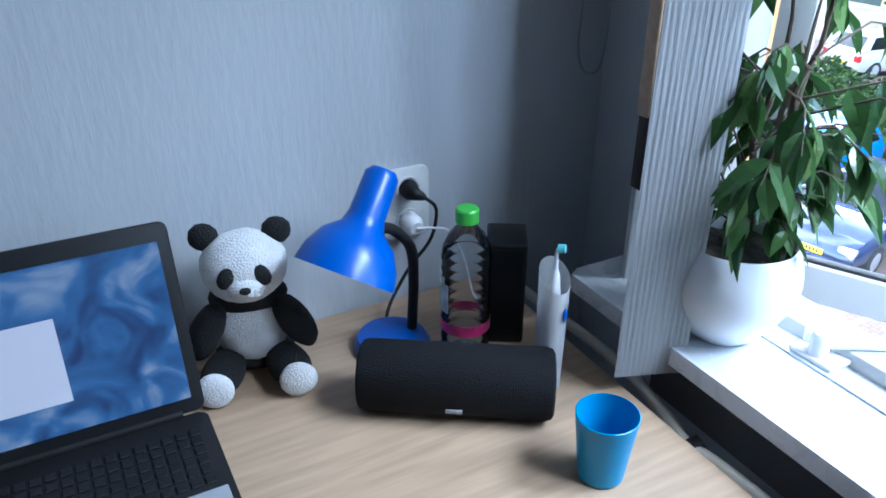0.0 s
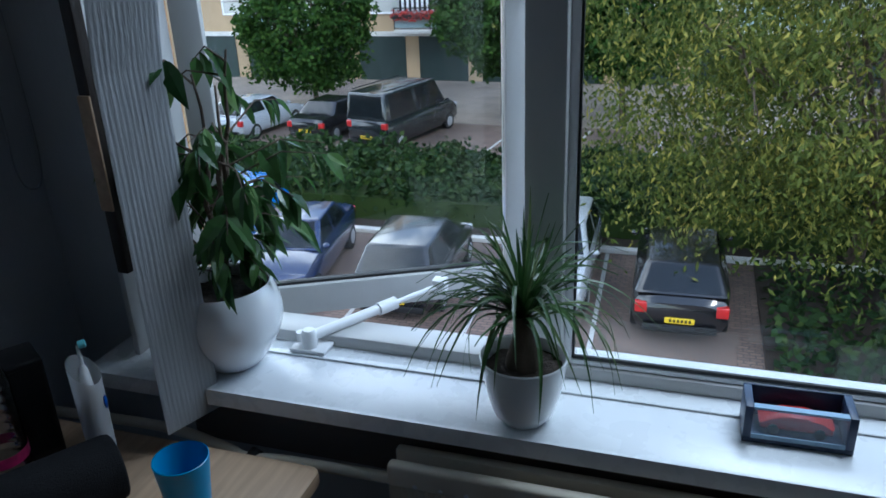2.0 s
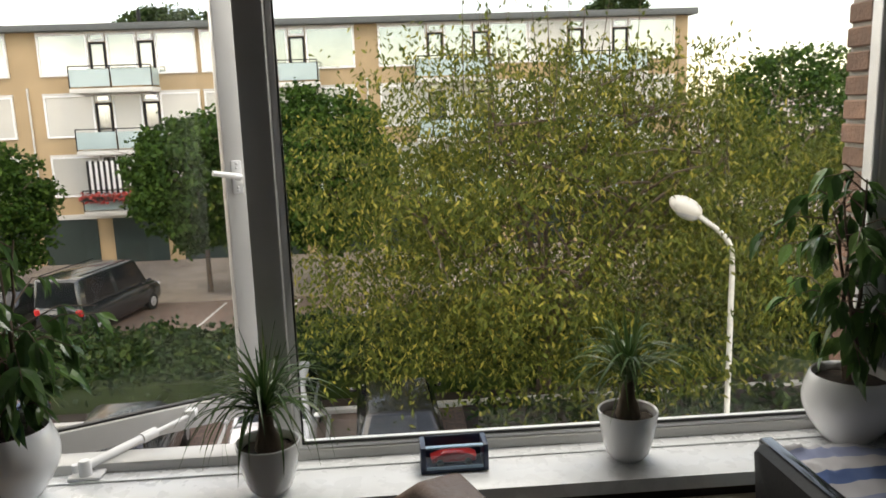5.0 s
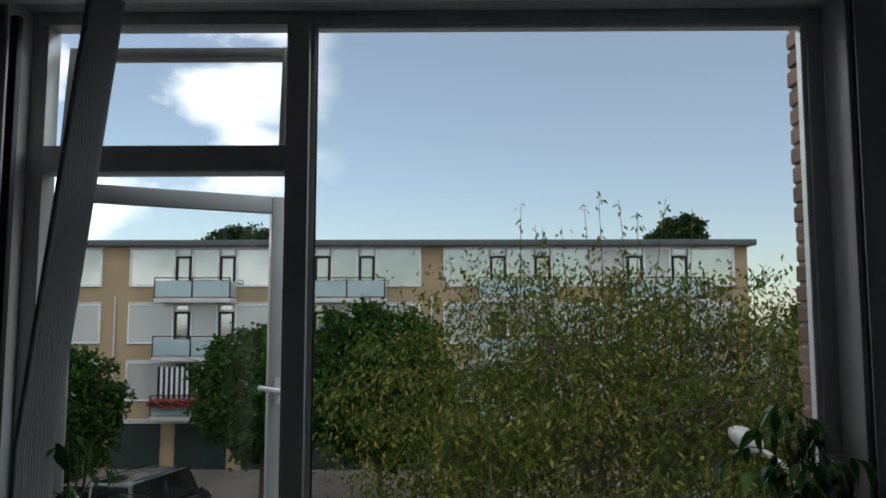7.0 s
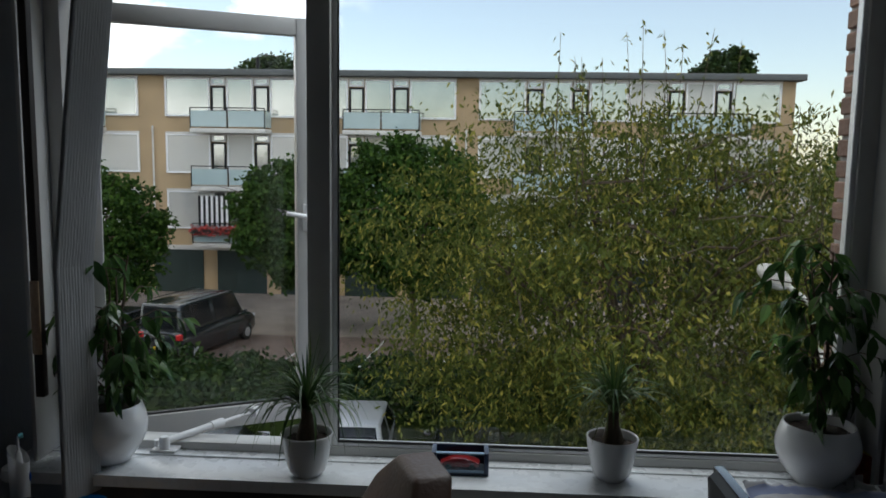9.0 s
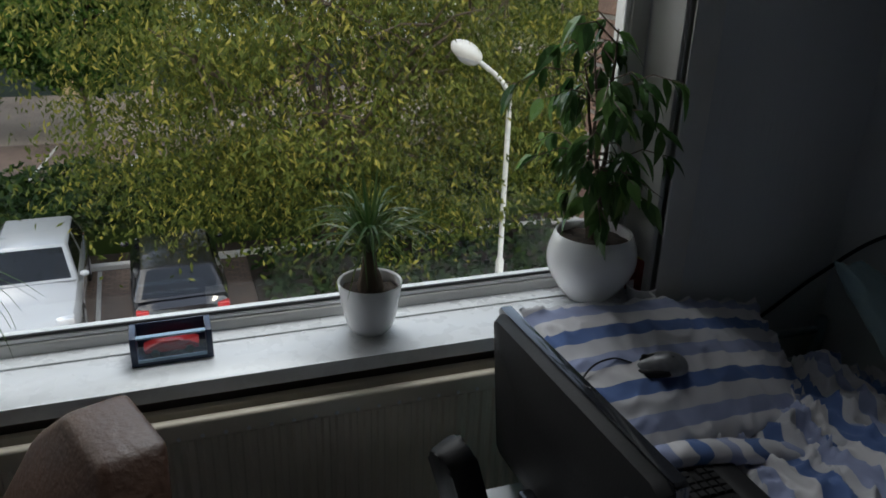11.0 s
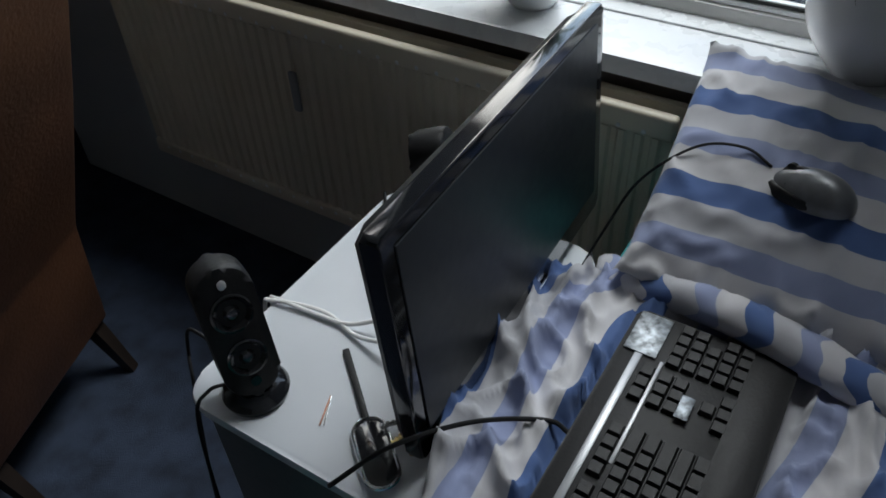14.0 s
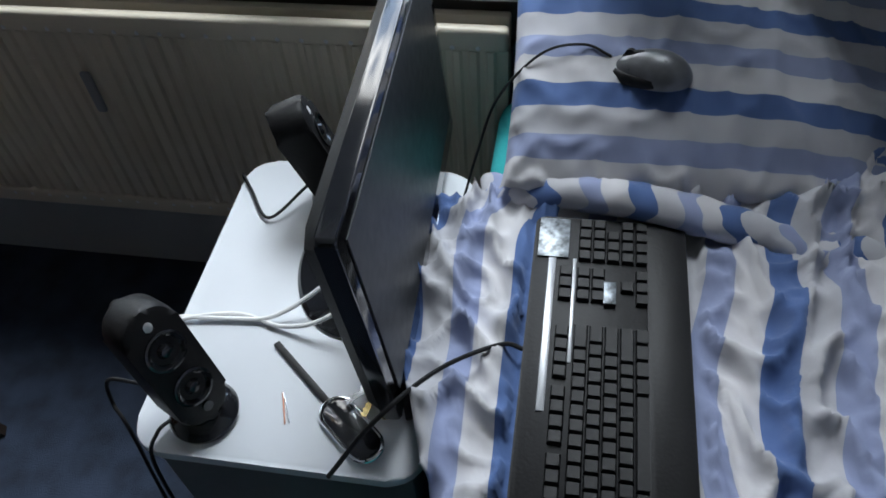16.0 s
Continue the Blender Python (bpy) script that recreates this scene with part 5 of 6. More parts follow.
sock = thing("wall_socket", Matrix.Translation((0.815, YN, 0.934)), "white double wall socket with two plugs", "socket")
M_SOCK = plain("socket_white", (0.74, 0.74, 0.72), 0.3, vary=0.02)
part("plate", prism(B(), rounded(-0.044, -0.066, 0.044, 0.066, 0.010), 0, 0.012, bevel=0.003, m=pose(0, 0, 0, 90, 0, 0)), M_SOCK, sock)
for dz in (0.030, -0.032):
    bm = lathe(B(), [(0.0235, 0.0), (0.0235, 0.004), (0.020, 0.004), (0.0195, -0.004), (0, -0.004)], 28)
    bmesh.ops.transform(bm, matrix=pose(0, -0.0125, dz, 90, 0, 0), verts=bm.verts)
    part("outlet_ring", bm, M_SOCK, sock)
bm = tube(B(), [(0, -0.012, 0.030), (0, -0.028, 0.030), (0.004, -0.040, 0.028), (0.018, -0.048, 0.022)], [0.016, 0.017, 0.012, 0.006], 14)
part("plug", bm, M_BLACK, sock, "black mains plug")
bm = tube(B(), [(0, -0.012, -0.032), (0, -0.038, -0.032), (0.0, -0.050, -0.034)], [0.018, 0.0185, 0.012], 18)
part("plug", bm, M_WHITE, sock, "white mains plug")
cb = thing("power_cable", Matrix.Translation((0.74, 1.24, 0.74)), "black mains cable hanging from the socket to the lamp", "cable")
part("cord", tube(B(), curve_pts([(0.833, 1.247, 0.956), (0.853, 1.243, 0.93), (0.845, 1.25, 0.87), (0.80, 1.25, 0.82), (0.752, 1.23, 0.77), (0.73, 1.20, 0.75), (0.725, 1.17, 0.746)]), 0.0033, 8), M_BLACK, cb, at_world=True)
cb = thing("power_cable", Matrix.Translation((0.88, 1.25, DZ)), "white charger cable from the socket to the black box", "cable")
part("cord", tube(B(), curve_pts([(0.815, 1.245, 0.90), (0.845, 1.235, 0.899), (0.88, 1.24, 0.88), (0.91, 1.24, 0.82), (0.92, 1.22, 0.75), (0.925, 1.19, 0.743)]), 0.0022, 8), M_WHITE, cb, at_world=True)

bottle = thing("water_bottle", pose(0.818, 1.072, DZ, 0, 0, 30) @ Matrix.Scale(0.96, 4), "half-empty clear plastic bottle with green cap and pink label band", "bottle")
M_PET = glass("clear_pet", (0.97, 0.98, 0.985), 0.12, 0.03)
prof = [(0, 0.004), (0.02, 0.0), (0.034, 0.003), (0.041, 0.014)]
z = 0.014
while z < 0.185:
    prof += [(0.0425, z + 0.006), (0.0425, z + 0.012), (0.0405, z + 0.017)]
    z += 0.019
prof += [(0.042, 0.200), (0.040, 0.214), (0.030, 0.236), (0.018, 0.250), (0.0135, 0.258), (0.0135, 0.266)]
part("body", lathe(B(), prof, 40), M_PET, bottle)
part("cap", lathe(B(), [(0.0165, 0.258), (0.0195, 0.259), (0.0195, 0.280), (0.017, 0.283), (0, 0.283)], 32), plain("green_cap", (0.10, 0.55, 0.06), 0.35), bottle, "bright green screw cap")
part("label", lathe(B(), [(0.0432, 0.060), (0.0432, 0.080)], 40), plain("pink_label", (0.55, 0.03, 0.16), 0.4, vary=0.3, scale=60), bottle, "pink label band")
wt = plain("bottle_print", (0.55, 0.62, 0.62), 0.4, vary=0.3, scale=50)
bm = B()
for k in range(5):
    a = radians(200 + 13 * k)
    box(bm, -0.004, -0.001, 0.10, 0.004, 0.0, 0.165 - 0.012 * (k % 3), m=Matrix.Rotation(a, 4, "Z") @ Matrix.Translation((0, -0.0432, 0)))
part("print", bm, wt, bottle, "pale illegible print")


spk = thing("speaker_box", pose(0.912, 1.100, DZ, 0, 0, -32) @ Matrix.Scale(0.94, 4), "tall narrow black speaker box standing on the desk", "speaker")
part("cabinet", box(B(), -0.036, -0.045, 0, 0.036, 0.045, 0.205, 0.006, 3), M_BLACK, spk)
part("grille", box(B(), -0.030, -0.049, 0.02, 0.030, -0.0455, 0.195, 0.001), M_CLOTHBLK, spk)

tbr = thing("toothbrush_holder", pose(0.893, 0.937, DZ, 0, 0, 30) @ Matrix.Scale(0.93, 4), "white electric toothbrush standing in a cut-away holder", "toothbrush")
bm = B()
n = 24
pts0, pts1 = [], []
for i in range(n):
    a = 2 * math.pi * i / n
    top = 0.215 + 0.022 * math.cos(a - 1.0)
    pts0.append(bm.verts.new((0.023 * math.cos(a), 0.023 * math.sin(a), 0)))
    pts1.append(bm.verts.new((0.026 * math.cos(a), 0.026 * math.sin(a), top)))
for i in range(n):
    bm.faces.new((pts0[i], pts0[(i + 1) % n], pts1[(i + 1) % n], pts1[i]))
bm.faces.new(list(reversed(pts0)))
bmesh.ops.solidify(bm, geom=bm.faces[:], thickness=0.002)
part("holder", bm, M_WHITE, tbr, "white plastic tube")
part("brush_handle", tube(B(), [(0, 0, 0.01), (0, 0, 0.17), (0, 0, 0.215), (0.001, 0, 0.225)], [0.012, 0.0125, 0.008, 0.004], 14), M_WHITE, tbr)
bh = part("brush_neck", tube(B(), [(0.001, 0, 0.225), (0.002, 0, 0.262)], [0.0035, 0.003], 10), M_WHITE, tbr)
part("bristles", tube(B(), [(0.001, -0.002, 0.263), (0.003, -0.013, 0.265)], [0.0075, 0.007], 14), plain("teal_bristles", (0.15, 0.50, 0.55), 0.7, bump=0.5), bh, "teal and white round bristles")
part("button", blob(B(), (-0.006, -0.0255, 0.150), (0.007, 0.003, 0.014), sub=2), M_BLUE, tbr, "blue oval button")

bs = thing("bluetooth_speaker", pose(0.735, 0.952, DZ, 0, 0, -33) @ Matrix.Scale(1.03, 4), "black fabric-covered cylindrical speaker lying on the desk", "speaker")
bm = B()
sec = rounded(-0.05, 0.0, 0.05, 0.105, 0.046, 8)
ring = lambda x, k: [bm.verts.new((x, p[0] * k, 0.0525 + (p[1] - 0.0525) * k)) for p in sec]
rs = [ring(x, k) for x, k in ((-0.142, 0.86), (-0.139, 0.95), (-0.13, 1.0), (0.13, 1.0), (0.139, 0.95), (0.142, 0.86))]
for a, b in zip(rs, rs[1:]):
    for i in range(len(sec)):
        bm.faces.new((a[i], a[(i + 1) % len(sec)], b[(i + 1) % len(sec)], b[i]))
bm.faces.new(list(reversed(rs[0])))
bm.faces.new(rs[-1])
bmesh.ops.recalc_face_normals(bm, faces=bm.faces)
part("shell", bm, M_CLOTHBLK, bs)
part("badge", box(B(), -0.012, -0.0525, 0.030, 0.012, -0.0502, 0.037, 0.001), M_GREY, bs, "small grey badge bar")

cup = thing("cup", Matrix.Translation((0.842, 0.735, DZ)) @ Matrix.Scale(0.93, 4), "translucent turquoise blue plastic cup on the desk corner", "cup")
part("body", lathe(B(), [(0, 0.002), (0.030, 0.0), (0.034, 0.004), (0.040, 0.06), (0.046, 0.114), (0.0445, 0.115), (0.0385, 0.06), (0.031, 0.007), (0, 0.006)], 40), M_CUP, cup)

# brown upholstered chair at the desk, seen from behind
chair = thing("dining_chair", pose(0.37, 0.165, F, 0, 0, 21), "dark brown leather chair with black tapered legs at the desk", "chair")
bm = B()
vs = []
for z, y, w in ((0.16, 0.0, 0.225), (0.45, -0.03, 0.23), (0.78, -0.16, 0.225), (0.99, -0.25, 0.20), (1.13, -0.305, 0.13), (1.19, -0.33, 0.06)):
    vs.append([bm.verts.new((x, yy, z)) for x, yy in ((-w, y), (w, y), (w, y + 0.075), (-w, y + 0.075))])
for a, b in zip(vs, vs[1:]):
    for i in range(4):
        bm.faces.new((a[i], a[(i + 1) % 4], b[(i + 1) % 4], b[i]))
bm.faces.new(list(reversed(vs[0])))
bm.faces.new(vs[-1])
bmesh.ops.bevel(bm, geom=bm.edges[:], offset=0.012, segments=3, affect="EDGES", profile=0.5)
part("backrest", bm, M_LEATHER, chair)
part("seat", box(B(), -0.22, 0.078, 0.34, 0.22, 0.47, 0.47, 0.02, 3), M_LEATHER, chair)
part("seat_skirt", box(B(), -0.21, 0.08, 0.16, 0.21, 0.45, 0.338, 0.008), M_LEATHER, chair)
for x in (-0.195, 0.195):
    for y, dy in ((0.035, -0.06), (0.42, 0.03)):
        part("leg", tube(B(), [(x, y + dy, 0), (x, y, 0.162)], [0.017, 0.026], 4), M_DARKWOOD, chair)

# ---- the bed and the side table ----
bed = thing("bed", Matrix.Translation((0.1, -1.33, F)), "single bed with grey-teal steel frame and teal mattress", "bed")
part("mattress", box(B(), -0.95, -1.78, 0.40, 1.035, -0.885, 0.625, 0.045, 4), M_TEAL, bed, "teal foam mattress", at_world=True)
part("side_rail", box(B(), -0.95, -0.868, 0.30, 1.03, -0.845, 0.395, 0.004), M_BEDMETAL, bed, at_world=True)
part("base", box(B(), -0.95, -1.78, 0.33, 1.03, -0.870, 0.398, 0.004), M_CABGREY, bed, at_world=True)
for y in (-0.815, -1.775):
    part("post", tube(B(), [(1.068, y, F), (1.068, y, 0.72), (1.068, y, 0.727)], [0.017, 0.017, 0.012], 16), M_BEDMETAL, bed, at_world=True)
    part("foot", tube(B(), [(-0.9, y - 0.01, F), (-0.9, y - 0.01, 0.40)], 0.017, 12), M_BEDMETAL, bed, at_world=True)
for z in (0.69, 0.60, 0.50, 0.38):
    part("head_rail", tube(B(), [(1.068, -0.83, z), (1.068, -1.76, z)], 0.010, 12), M_BEDMETAL, bed, at_world=True)
for k in range(5):
    y = -0.98 - 0.16 * k
    part("head_bar", tube(B(), [(1.068, y, 0.38), (1.068, y, 0.69)], 0.006, 8), M_BEDMETAL, bed, at_world=True)


def cloth(name, nu, nv, fn, mat, thick, parent, label="", uv=None):
    """A sheet from fn(u, v) in 0..1 giving world points, with its own cloth coordinates in metres."""
    bm = B()
    lay = bm.loops.layers.uv.new("cloth")
    g, co = [], {}
    for i in range(nu + 1):
        row = []
        for j in range(nv + 1):
            p, t = fn(i / nu, j / nv)
            v = bm.verts.new(p)
            co[v] = t
            row.append(v)
        g.append(row)
    for i in range(nu):
        for j in range(nv):
            f = bm.faces.new((g[i][j], g[i + 1][j], g[i + 1][j + 1], g[i][j + 1]))
            for lp in f.loops:
                lp[lay].uv = co[lp.vert]
    bmesh.ops.recalc_face_normals(bm, faces=bm.faces)
    if thick:
        bmesh.ops.solidify(bm, geom=bm.faces[:], thickness=thick)
    ob = part(name, bm, mat, parent, label, at_world=True, smooth=False)
    ob.data.polygons.foreach_set("use_smooth", [True] * len(ob.data.polygons))
    return ob


def fold(x, y, k=1.0):
    """Creases of lived-in cotton."""
    p = Vector((x, y, 0))
    a = noise.noise(Vector((x * 5 + 3, y * 9, 1)))
    b = 1 - abs(noise.noise(Vector((x * 8 + 2 * a - 3 * y, y * 15 + a, 4)))) * 2
    c = 1 - abs(noise.noise(Vector((x * 15 - y * 11 + a, y * 15 + x * 6, 9)))) * 2
    d = 1 - abs(noise.noise(Vector((x * 30 + 3 * a, y * 22 - 9 * x, 13)))) * 2
    return k * (0.014 * a + 0.028 * b ** 3 + 0.016 * c ** 3 + 0.004 * d ** 3)


pil = thing("pillow", Matrix.Translation((0.92, -1.2, 0.63)), "plump pillow in blue and white striped cotton", "pillow")


def pillow_fn(side, a, b, c, d, puff, vflip=False):
    """Corners near-left, far-left, far-right, near-right; side +1 upper, -1 lower."""
    a, b, c, d = Vector(a), Vector(b), Vector(c), Vector(d)

    def fn(u, v):
        bend = lambda s: s + 0.045 * math.sin(2 * math.pi * s) * 0.5
        uu, vv = u, v
        p = a.lerp(b, uu).lerp(d.lerp(c, uu), vv)
        e = (4 * uu * (1 - uu)) ** 0.42 * (4 * vv * (1 - vv)) ** 0.42
        nrm = (b - a).cross(d - a).normalized()
        if nrm.z < 0:
            nrm = -nrm
        pinch = 0.012 * (math.cos(math.pi * (uu - 0.5)) ** 0.6 * (abs(vv - 0.5) * 2) ** 4)
        q = p + nrm * side * (puff * e * (1.0 if side > 0 else 0.55)) + (d - a).normalized() * (pinch if vv < 0.5 else -pinch)
        near = max(0.0, 1 - 9 * min(uu, 1 - uu, vv, 1 - vv))
        q += nrm * (fold(p.x * 0.8 + 5, p.y * 0.8, 0.3 + 0.6 * near))
        return q, (vv * (d - a).length, uu * (b - a).length)
    return fn


PA, PBk, PC, PD = (0.735, -0.915, 0.665), (1.115, -0.900, 0.835), (1.075, -1.53, 0.79), (0.745, -1.48, 0.655)
for s, nm in ((1, "cover_front"), (-1, "cover_back")):
    cloth(nm, 64, 72, pillow_fn(s, PA, PBk, PC, PD, 0.082), M_STRIPE, 0, pil)
pil2 = thing("cushion", Matrix.Translation((0.95, -1.66, 0.63)), "grey-teal cushion leaning in the corner", "cushion")
for s, nm in ((1, "cover_front"), (-1, "cover_back")):
    cloth(nm, 28, 28, pillow_fn(s, (0.62, -1.60, 0.72), (0.98, -1.66, 0.92), (0.95, -1.78, 0.90), (0.62, -1.78, 0.78), 0.07), M_TEALGREY, 0, pil2)

duv = thing("duvet", Matrix.Translation((0.2, -1.3, 0.62)), "rumpled duvet in blue and white striped cotton", "duvet")


def duvet_fn(u, v):
    x = 0.745 - 1.75 * u
    left = -0.765 + (-0.12) * min(1, max(0, (0.62 - x) / 0.36)) - 0.05 * max(0, (x - 0.66) / 0.1)
    wide = -1.79 - left
    y = left + wide * v
    x += 0.13 * min(1, max(0, (-1.30 - y) / 0.18)) * (1 - u)
    z = 0.640
    on_table = min(1, max(0, (y + 0.93) / 0.12))
    z -= 0.028 * on_table
    if x < 0.30 and y > -0.90:
        z -= min(0.45, 2.2 * (y + 0.90 + 0.02) * min(1, (0.30 - x) / 0.08))
    ridge = math.exp(-((x - (0.742 - 0.10 * max(0, -1.15 - y))) / 0.035) ** 2) * (0.035 + 0.03 * min(1, max(0, (-1.08 - y) / 0.2)))
    ridge *= 0.3 * min(1, max(0, (-0.86 - y) / 0.08))
    heap = 0.17 * math.exp(-(((y + 1.50) / 0.17) ** 2)) * (0.6 + 0.4 * noise.noise(Vector((x * 3, y * 3, 2)))) * min(1, max(0.0, (x + 0.4) / 0.5))
    kb = 1.0 if not (0.20 < x < 0.70 and -1.20 < y < -0.965) else 0.12
    edge = min(1, 12 * v + 0.3)
    z += ridge + heap + fold(x, y, kb) * (1.0 + 0.8 * on_table) + 0.006
    if x < 0.30 and y > -0.90:
        y = min(y, -0.885 + 0.012 * noise.noise(Vector((x * 9, z * 6, 0))))
    bendy = 0.035 * noise.noise(Vector((x * 4, y * 4, 7)))
    return Vector((x, y, z)), (x, y - 0.35 * max(0, (-1.28 - y)) * (0.7 - x) + bendy + 0.035 * math.exp(-((x - 0.74) / 0.05) ** 2))


cloth("cover", 260, 170, duvet_fn, M_STRIPE, 0.004, duv)


def hem_fn(u, v):
    """The rolled top hem of the duvet, lying against the pillow and over the keyboard's end."""
    path = curve_pts([(0.765, -0.885, 0.635), (0.735, -1.0, 0.678), (0.712, -1.12, 0.692), (0.685, -1.26, 0.682), (0.655, -1.36, 0.675), (0.64, -1.47, 0.71)], 10)
    s = u * (len(path) - 1)
    i = min(int(s), len(path) - 2)
    p = path[i].lerp(path[i + 1], s - i)
    a = math.pi * (v * 1.25 - 0.12)
    w = 0.030 + 0.010 * noise.noise(Vector((u * 7, 0, 3)))
    hgt = 0.026 + 0.012 * noise.noise(Vector((u * 9, 0, 8)))
    q = p + Vector((-w * math.cos(a), 0.006 * noise.noise(Vector((u * 20, v * 5, 1))), hgt * math.sin(a)))
    q += Vector((0, 0, 0.006 * noise.noise(Vector((u * 26, v * 4, 5)))))
    return q, (v * 0.1, p.y * 1.15 + 0.03 * noise.noise(Vector((u * 6, v * 3, 2))))


cloth("hem", 70, 14, hem_fn, M_STRIPE, 0.004, duv, "rolled folded hem")

# keyboard
kb = thing("keyboard", pose(0.445, -1.075, 0.668, 0, 0, 0), "black gaming keyboard with silver strip lying on the duvet", "keyboard")
# local: x along the length (numpad end +x), +y towards the function row
kx, ky = 0.24, 0.10
part("case", prism(B(), rounded(-kx, -ky - 0.005, kx, ky, 0.012), -0.012, 0.010, bevel=0.003), M_BLACK, kb)
part("palm_rest", prism(B(), rounded(-kx + 0.004, -ky - 0.004, kx - 0.004, -0.052, 0.012), 0.0102, 0.016, bevel=0.002), M_BLACK, kb, "matt black palm rest")
part("silver_strip", box(B(), -0.07, 0.068, 0.0102, kx - 0.075, 0.078, 0.0118, 0.0006), M_SILVER, kb, "worn silver strip")
part("silver_strip", box(B(), 0.0, 0.0405, 0.0102, kx - 0.075, 0.045, 0.0115, 0.0005), M_SILVER, kb, "worn silver strip")
kmesh = {}


def keycap(x, y, w, parent=kb):
    w = round(w, 4)
    if w not in kmesh:
        bm = B()
        lo = [bm.verts.new(c) for c in ((-w / 2, -0.0088, 0), (w / 2, -0.0088, 0), (w / 2, 0.0088, 0), (-w / 2, 0.0088, 0))]
        hi = [bm.verts.new(c) for c in ((-w / 2 + 0.002, -0.0066, 0.0065), (w / 2 - 0.002, -0.0066, 0.0065), (w / 2 - 0.002, 0.0072, 0.0065), (-w / 2 + 0.002, 0.0072, 0.0065))]
        for i in range(4):
            bm.faces.new((lo[i], lo[(i + 1) % 4], hi[(i + 1) % 4], hi[i]))
        bm.faces.new(hi)
        kmesh[w] = finish(bm, "key", M_BLACK if not kmesh else list(kmesh.values())[0].materials[0], False)
    part("key", kmesh[w], None, parent, m=Matrix.Translation((x, y, 0.0102)))


x_left, pitch = -0.228, 0.0190
for r_, y in enumerate((0.030, 0.011, -0.008, -0.027, -0.046)):
    widths = ([1] * 13 + [2], [1.5] + [1] * 12 + [1.5], [1.75] + [1] * 11 + [2.25], [2.25] + [1] * 10 + [2.75], [1.25, 1.25, 1.25, 6.25, 1.25, 1.25, 1.25, 1.25])[r_]
    x = x_left
    for w in widths:
        keycap(x + w * pitch / 2, y, w * pitch - 0.0014)
        x += w * pitch
    for c_ in range(4):
        if not (r_ in (2,) and c_ == 3):
            keycap(0.165 + pitch * c_ - 0.0 + 0.005, y, pitch - 0.0014)
    if r_ in (0, 1):
        for c_ in range(3):
            keycap(0.0475 + pitch * c_ + 0.055, y, pitch - 0.0014)
    if r_ == 4:
        for c_ in range(3):
            keycap(0.1025 + pitch * c_, y, pitch - 0.0014)
    if r_ == 3:
        keycap(0.1215, y, pitch - 0.0014)
for k in range(13):
    keycap(x_left + 0.0095 + 0.0195 * k + 0.010 * (k > 0) + 0.009 * ((k - 1) // 4 if k > 0 else 0), 0.0535, pitch - 0.0014)
for k in range(3):
    keycap(0.1025 + pitch * k, 0.0535, pitch - 0.0014)
part("cable", tube(B(), curve_pts([(0.02, ky, 0.0), (0.02, ky + 0.03, 0.004), (-0.03, ky + 0.10, 0.012), (-0.11, ky + 0.16, 0.02), (-0.17, ky + 0.21, -0.02)]), 0.0032, 8), M_BLACK, kb, "black keyboard cable")
part("bent_foil", box(B(), 0.165, 0.052, 0.0118, 0.235, 0.094, 0.0128, 0.0003), plain("scratched_foil", (0.20, 0.22, 0.24), 0.35, metal=0.4, vary=0.8, scale=90), kb, "scratched shiny panel")
part("bent_foil", box(B(), 0.09, -0.012, 0.0172, 0.125, 0.004, 0.0178, 0.0003), plain("scratched_foil_dark", (0.16, 0.18, 0.20), 0.35, metal=0.4, vary=0.8, scale=120), kb, "peeling shiny film")

# mouse on the pillow
mo = thing("mouse", pose(0.862, -1.118, 0.800, 4, 8, 68), "silver and black computer mouse lying on the pillow", "computer mouse")
bm = B()
r_ = bmesh.ops.create_icosphere(bm, subdivisions=4, radius=1)
for v in bm.verts:
    v.co = Vector((v.co.x * 0.060, v.co.y * (0.034 - 0.004 * v.co.x), max(-0.12, v.co.z) * (0.037 - 0.006 * v.co.x)))
part("shell", bm, plain("worn_grey_plastic", (0.17, 0.175, 0.185), 0.3, metal=0.5, vary=0.15, scale=60), mo)
bm = B()
bmesh.ops.create_icosphere(bm, subdivisions=3, radius=1)
for v in bm.verts:
    v.co = Vector((v.co.x * 0.040 + 0.014, v.co.y * 0.013, max(0.0, v.co.z) * 0.0362))
part("button_panel", bm, M_BLACK, mo, "black strip between the buttons")
bm = B()
bmesh.ops.create_icosphere(bm, subdivisions=3, radius=1)
for v in bm.verts:
    v.co = Vector((v.co.x * 0.0585 + 0.005, v.co.y * 0.0368, max(-0.1, min(0.36, v.co.z)) * 0.034))
part("side_grip", bm, M_BLACK, mo, "black side grips")
part("scroll_wheel", tube(B(), [(0.030, -0.003, 0.028), (0.030, 0.003, 0.028)], 0.008, 14), M_BLACK, mo)
mcab = thing("mouse_cable", Matrix.Translation((0.8, -0.95, 0.65)), "thin black mouse cable running over the pillow edge", "cable")
part("cord", tube(B(), curve_pts([(0.884, -1.062, 0.812), (0.896, -1.02, 0.822), (0.885, -0.96, 0.810), (0.845, -0.90, 0.755), (0.795, -0.872, 0.68), (0.74, -0.85, 0.612), (0.66, -0.82, 0.606)]), 0.0021, 8), M_BLACK, mcab, at_world=True)

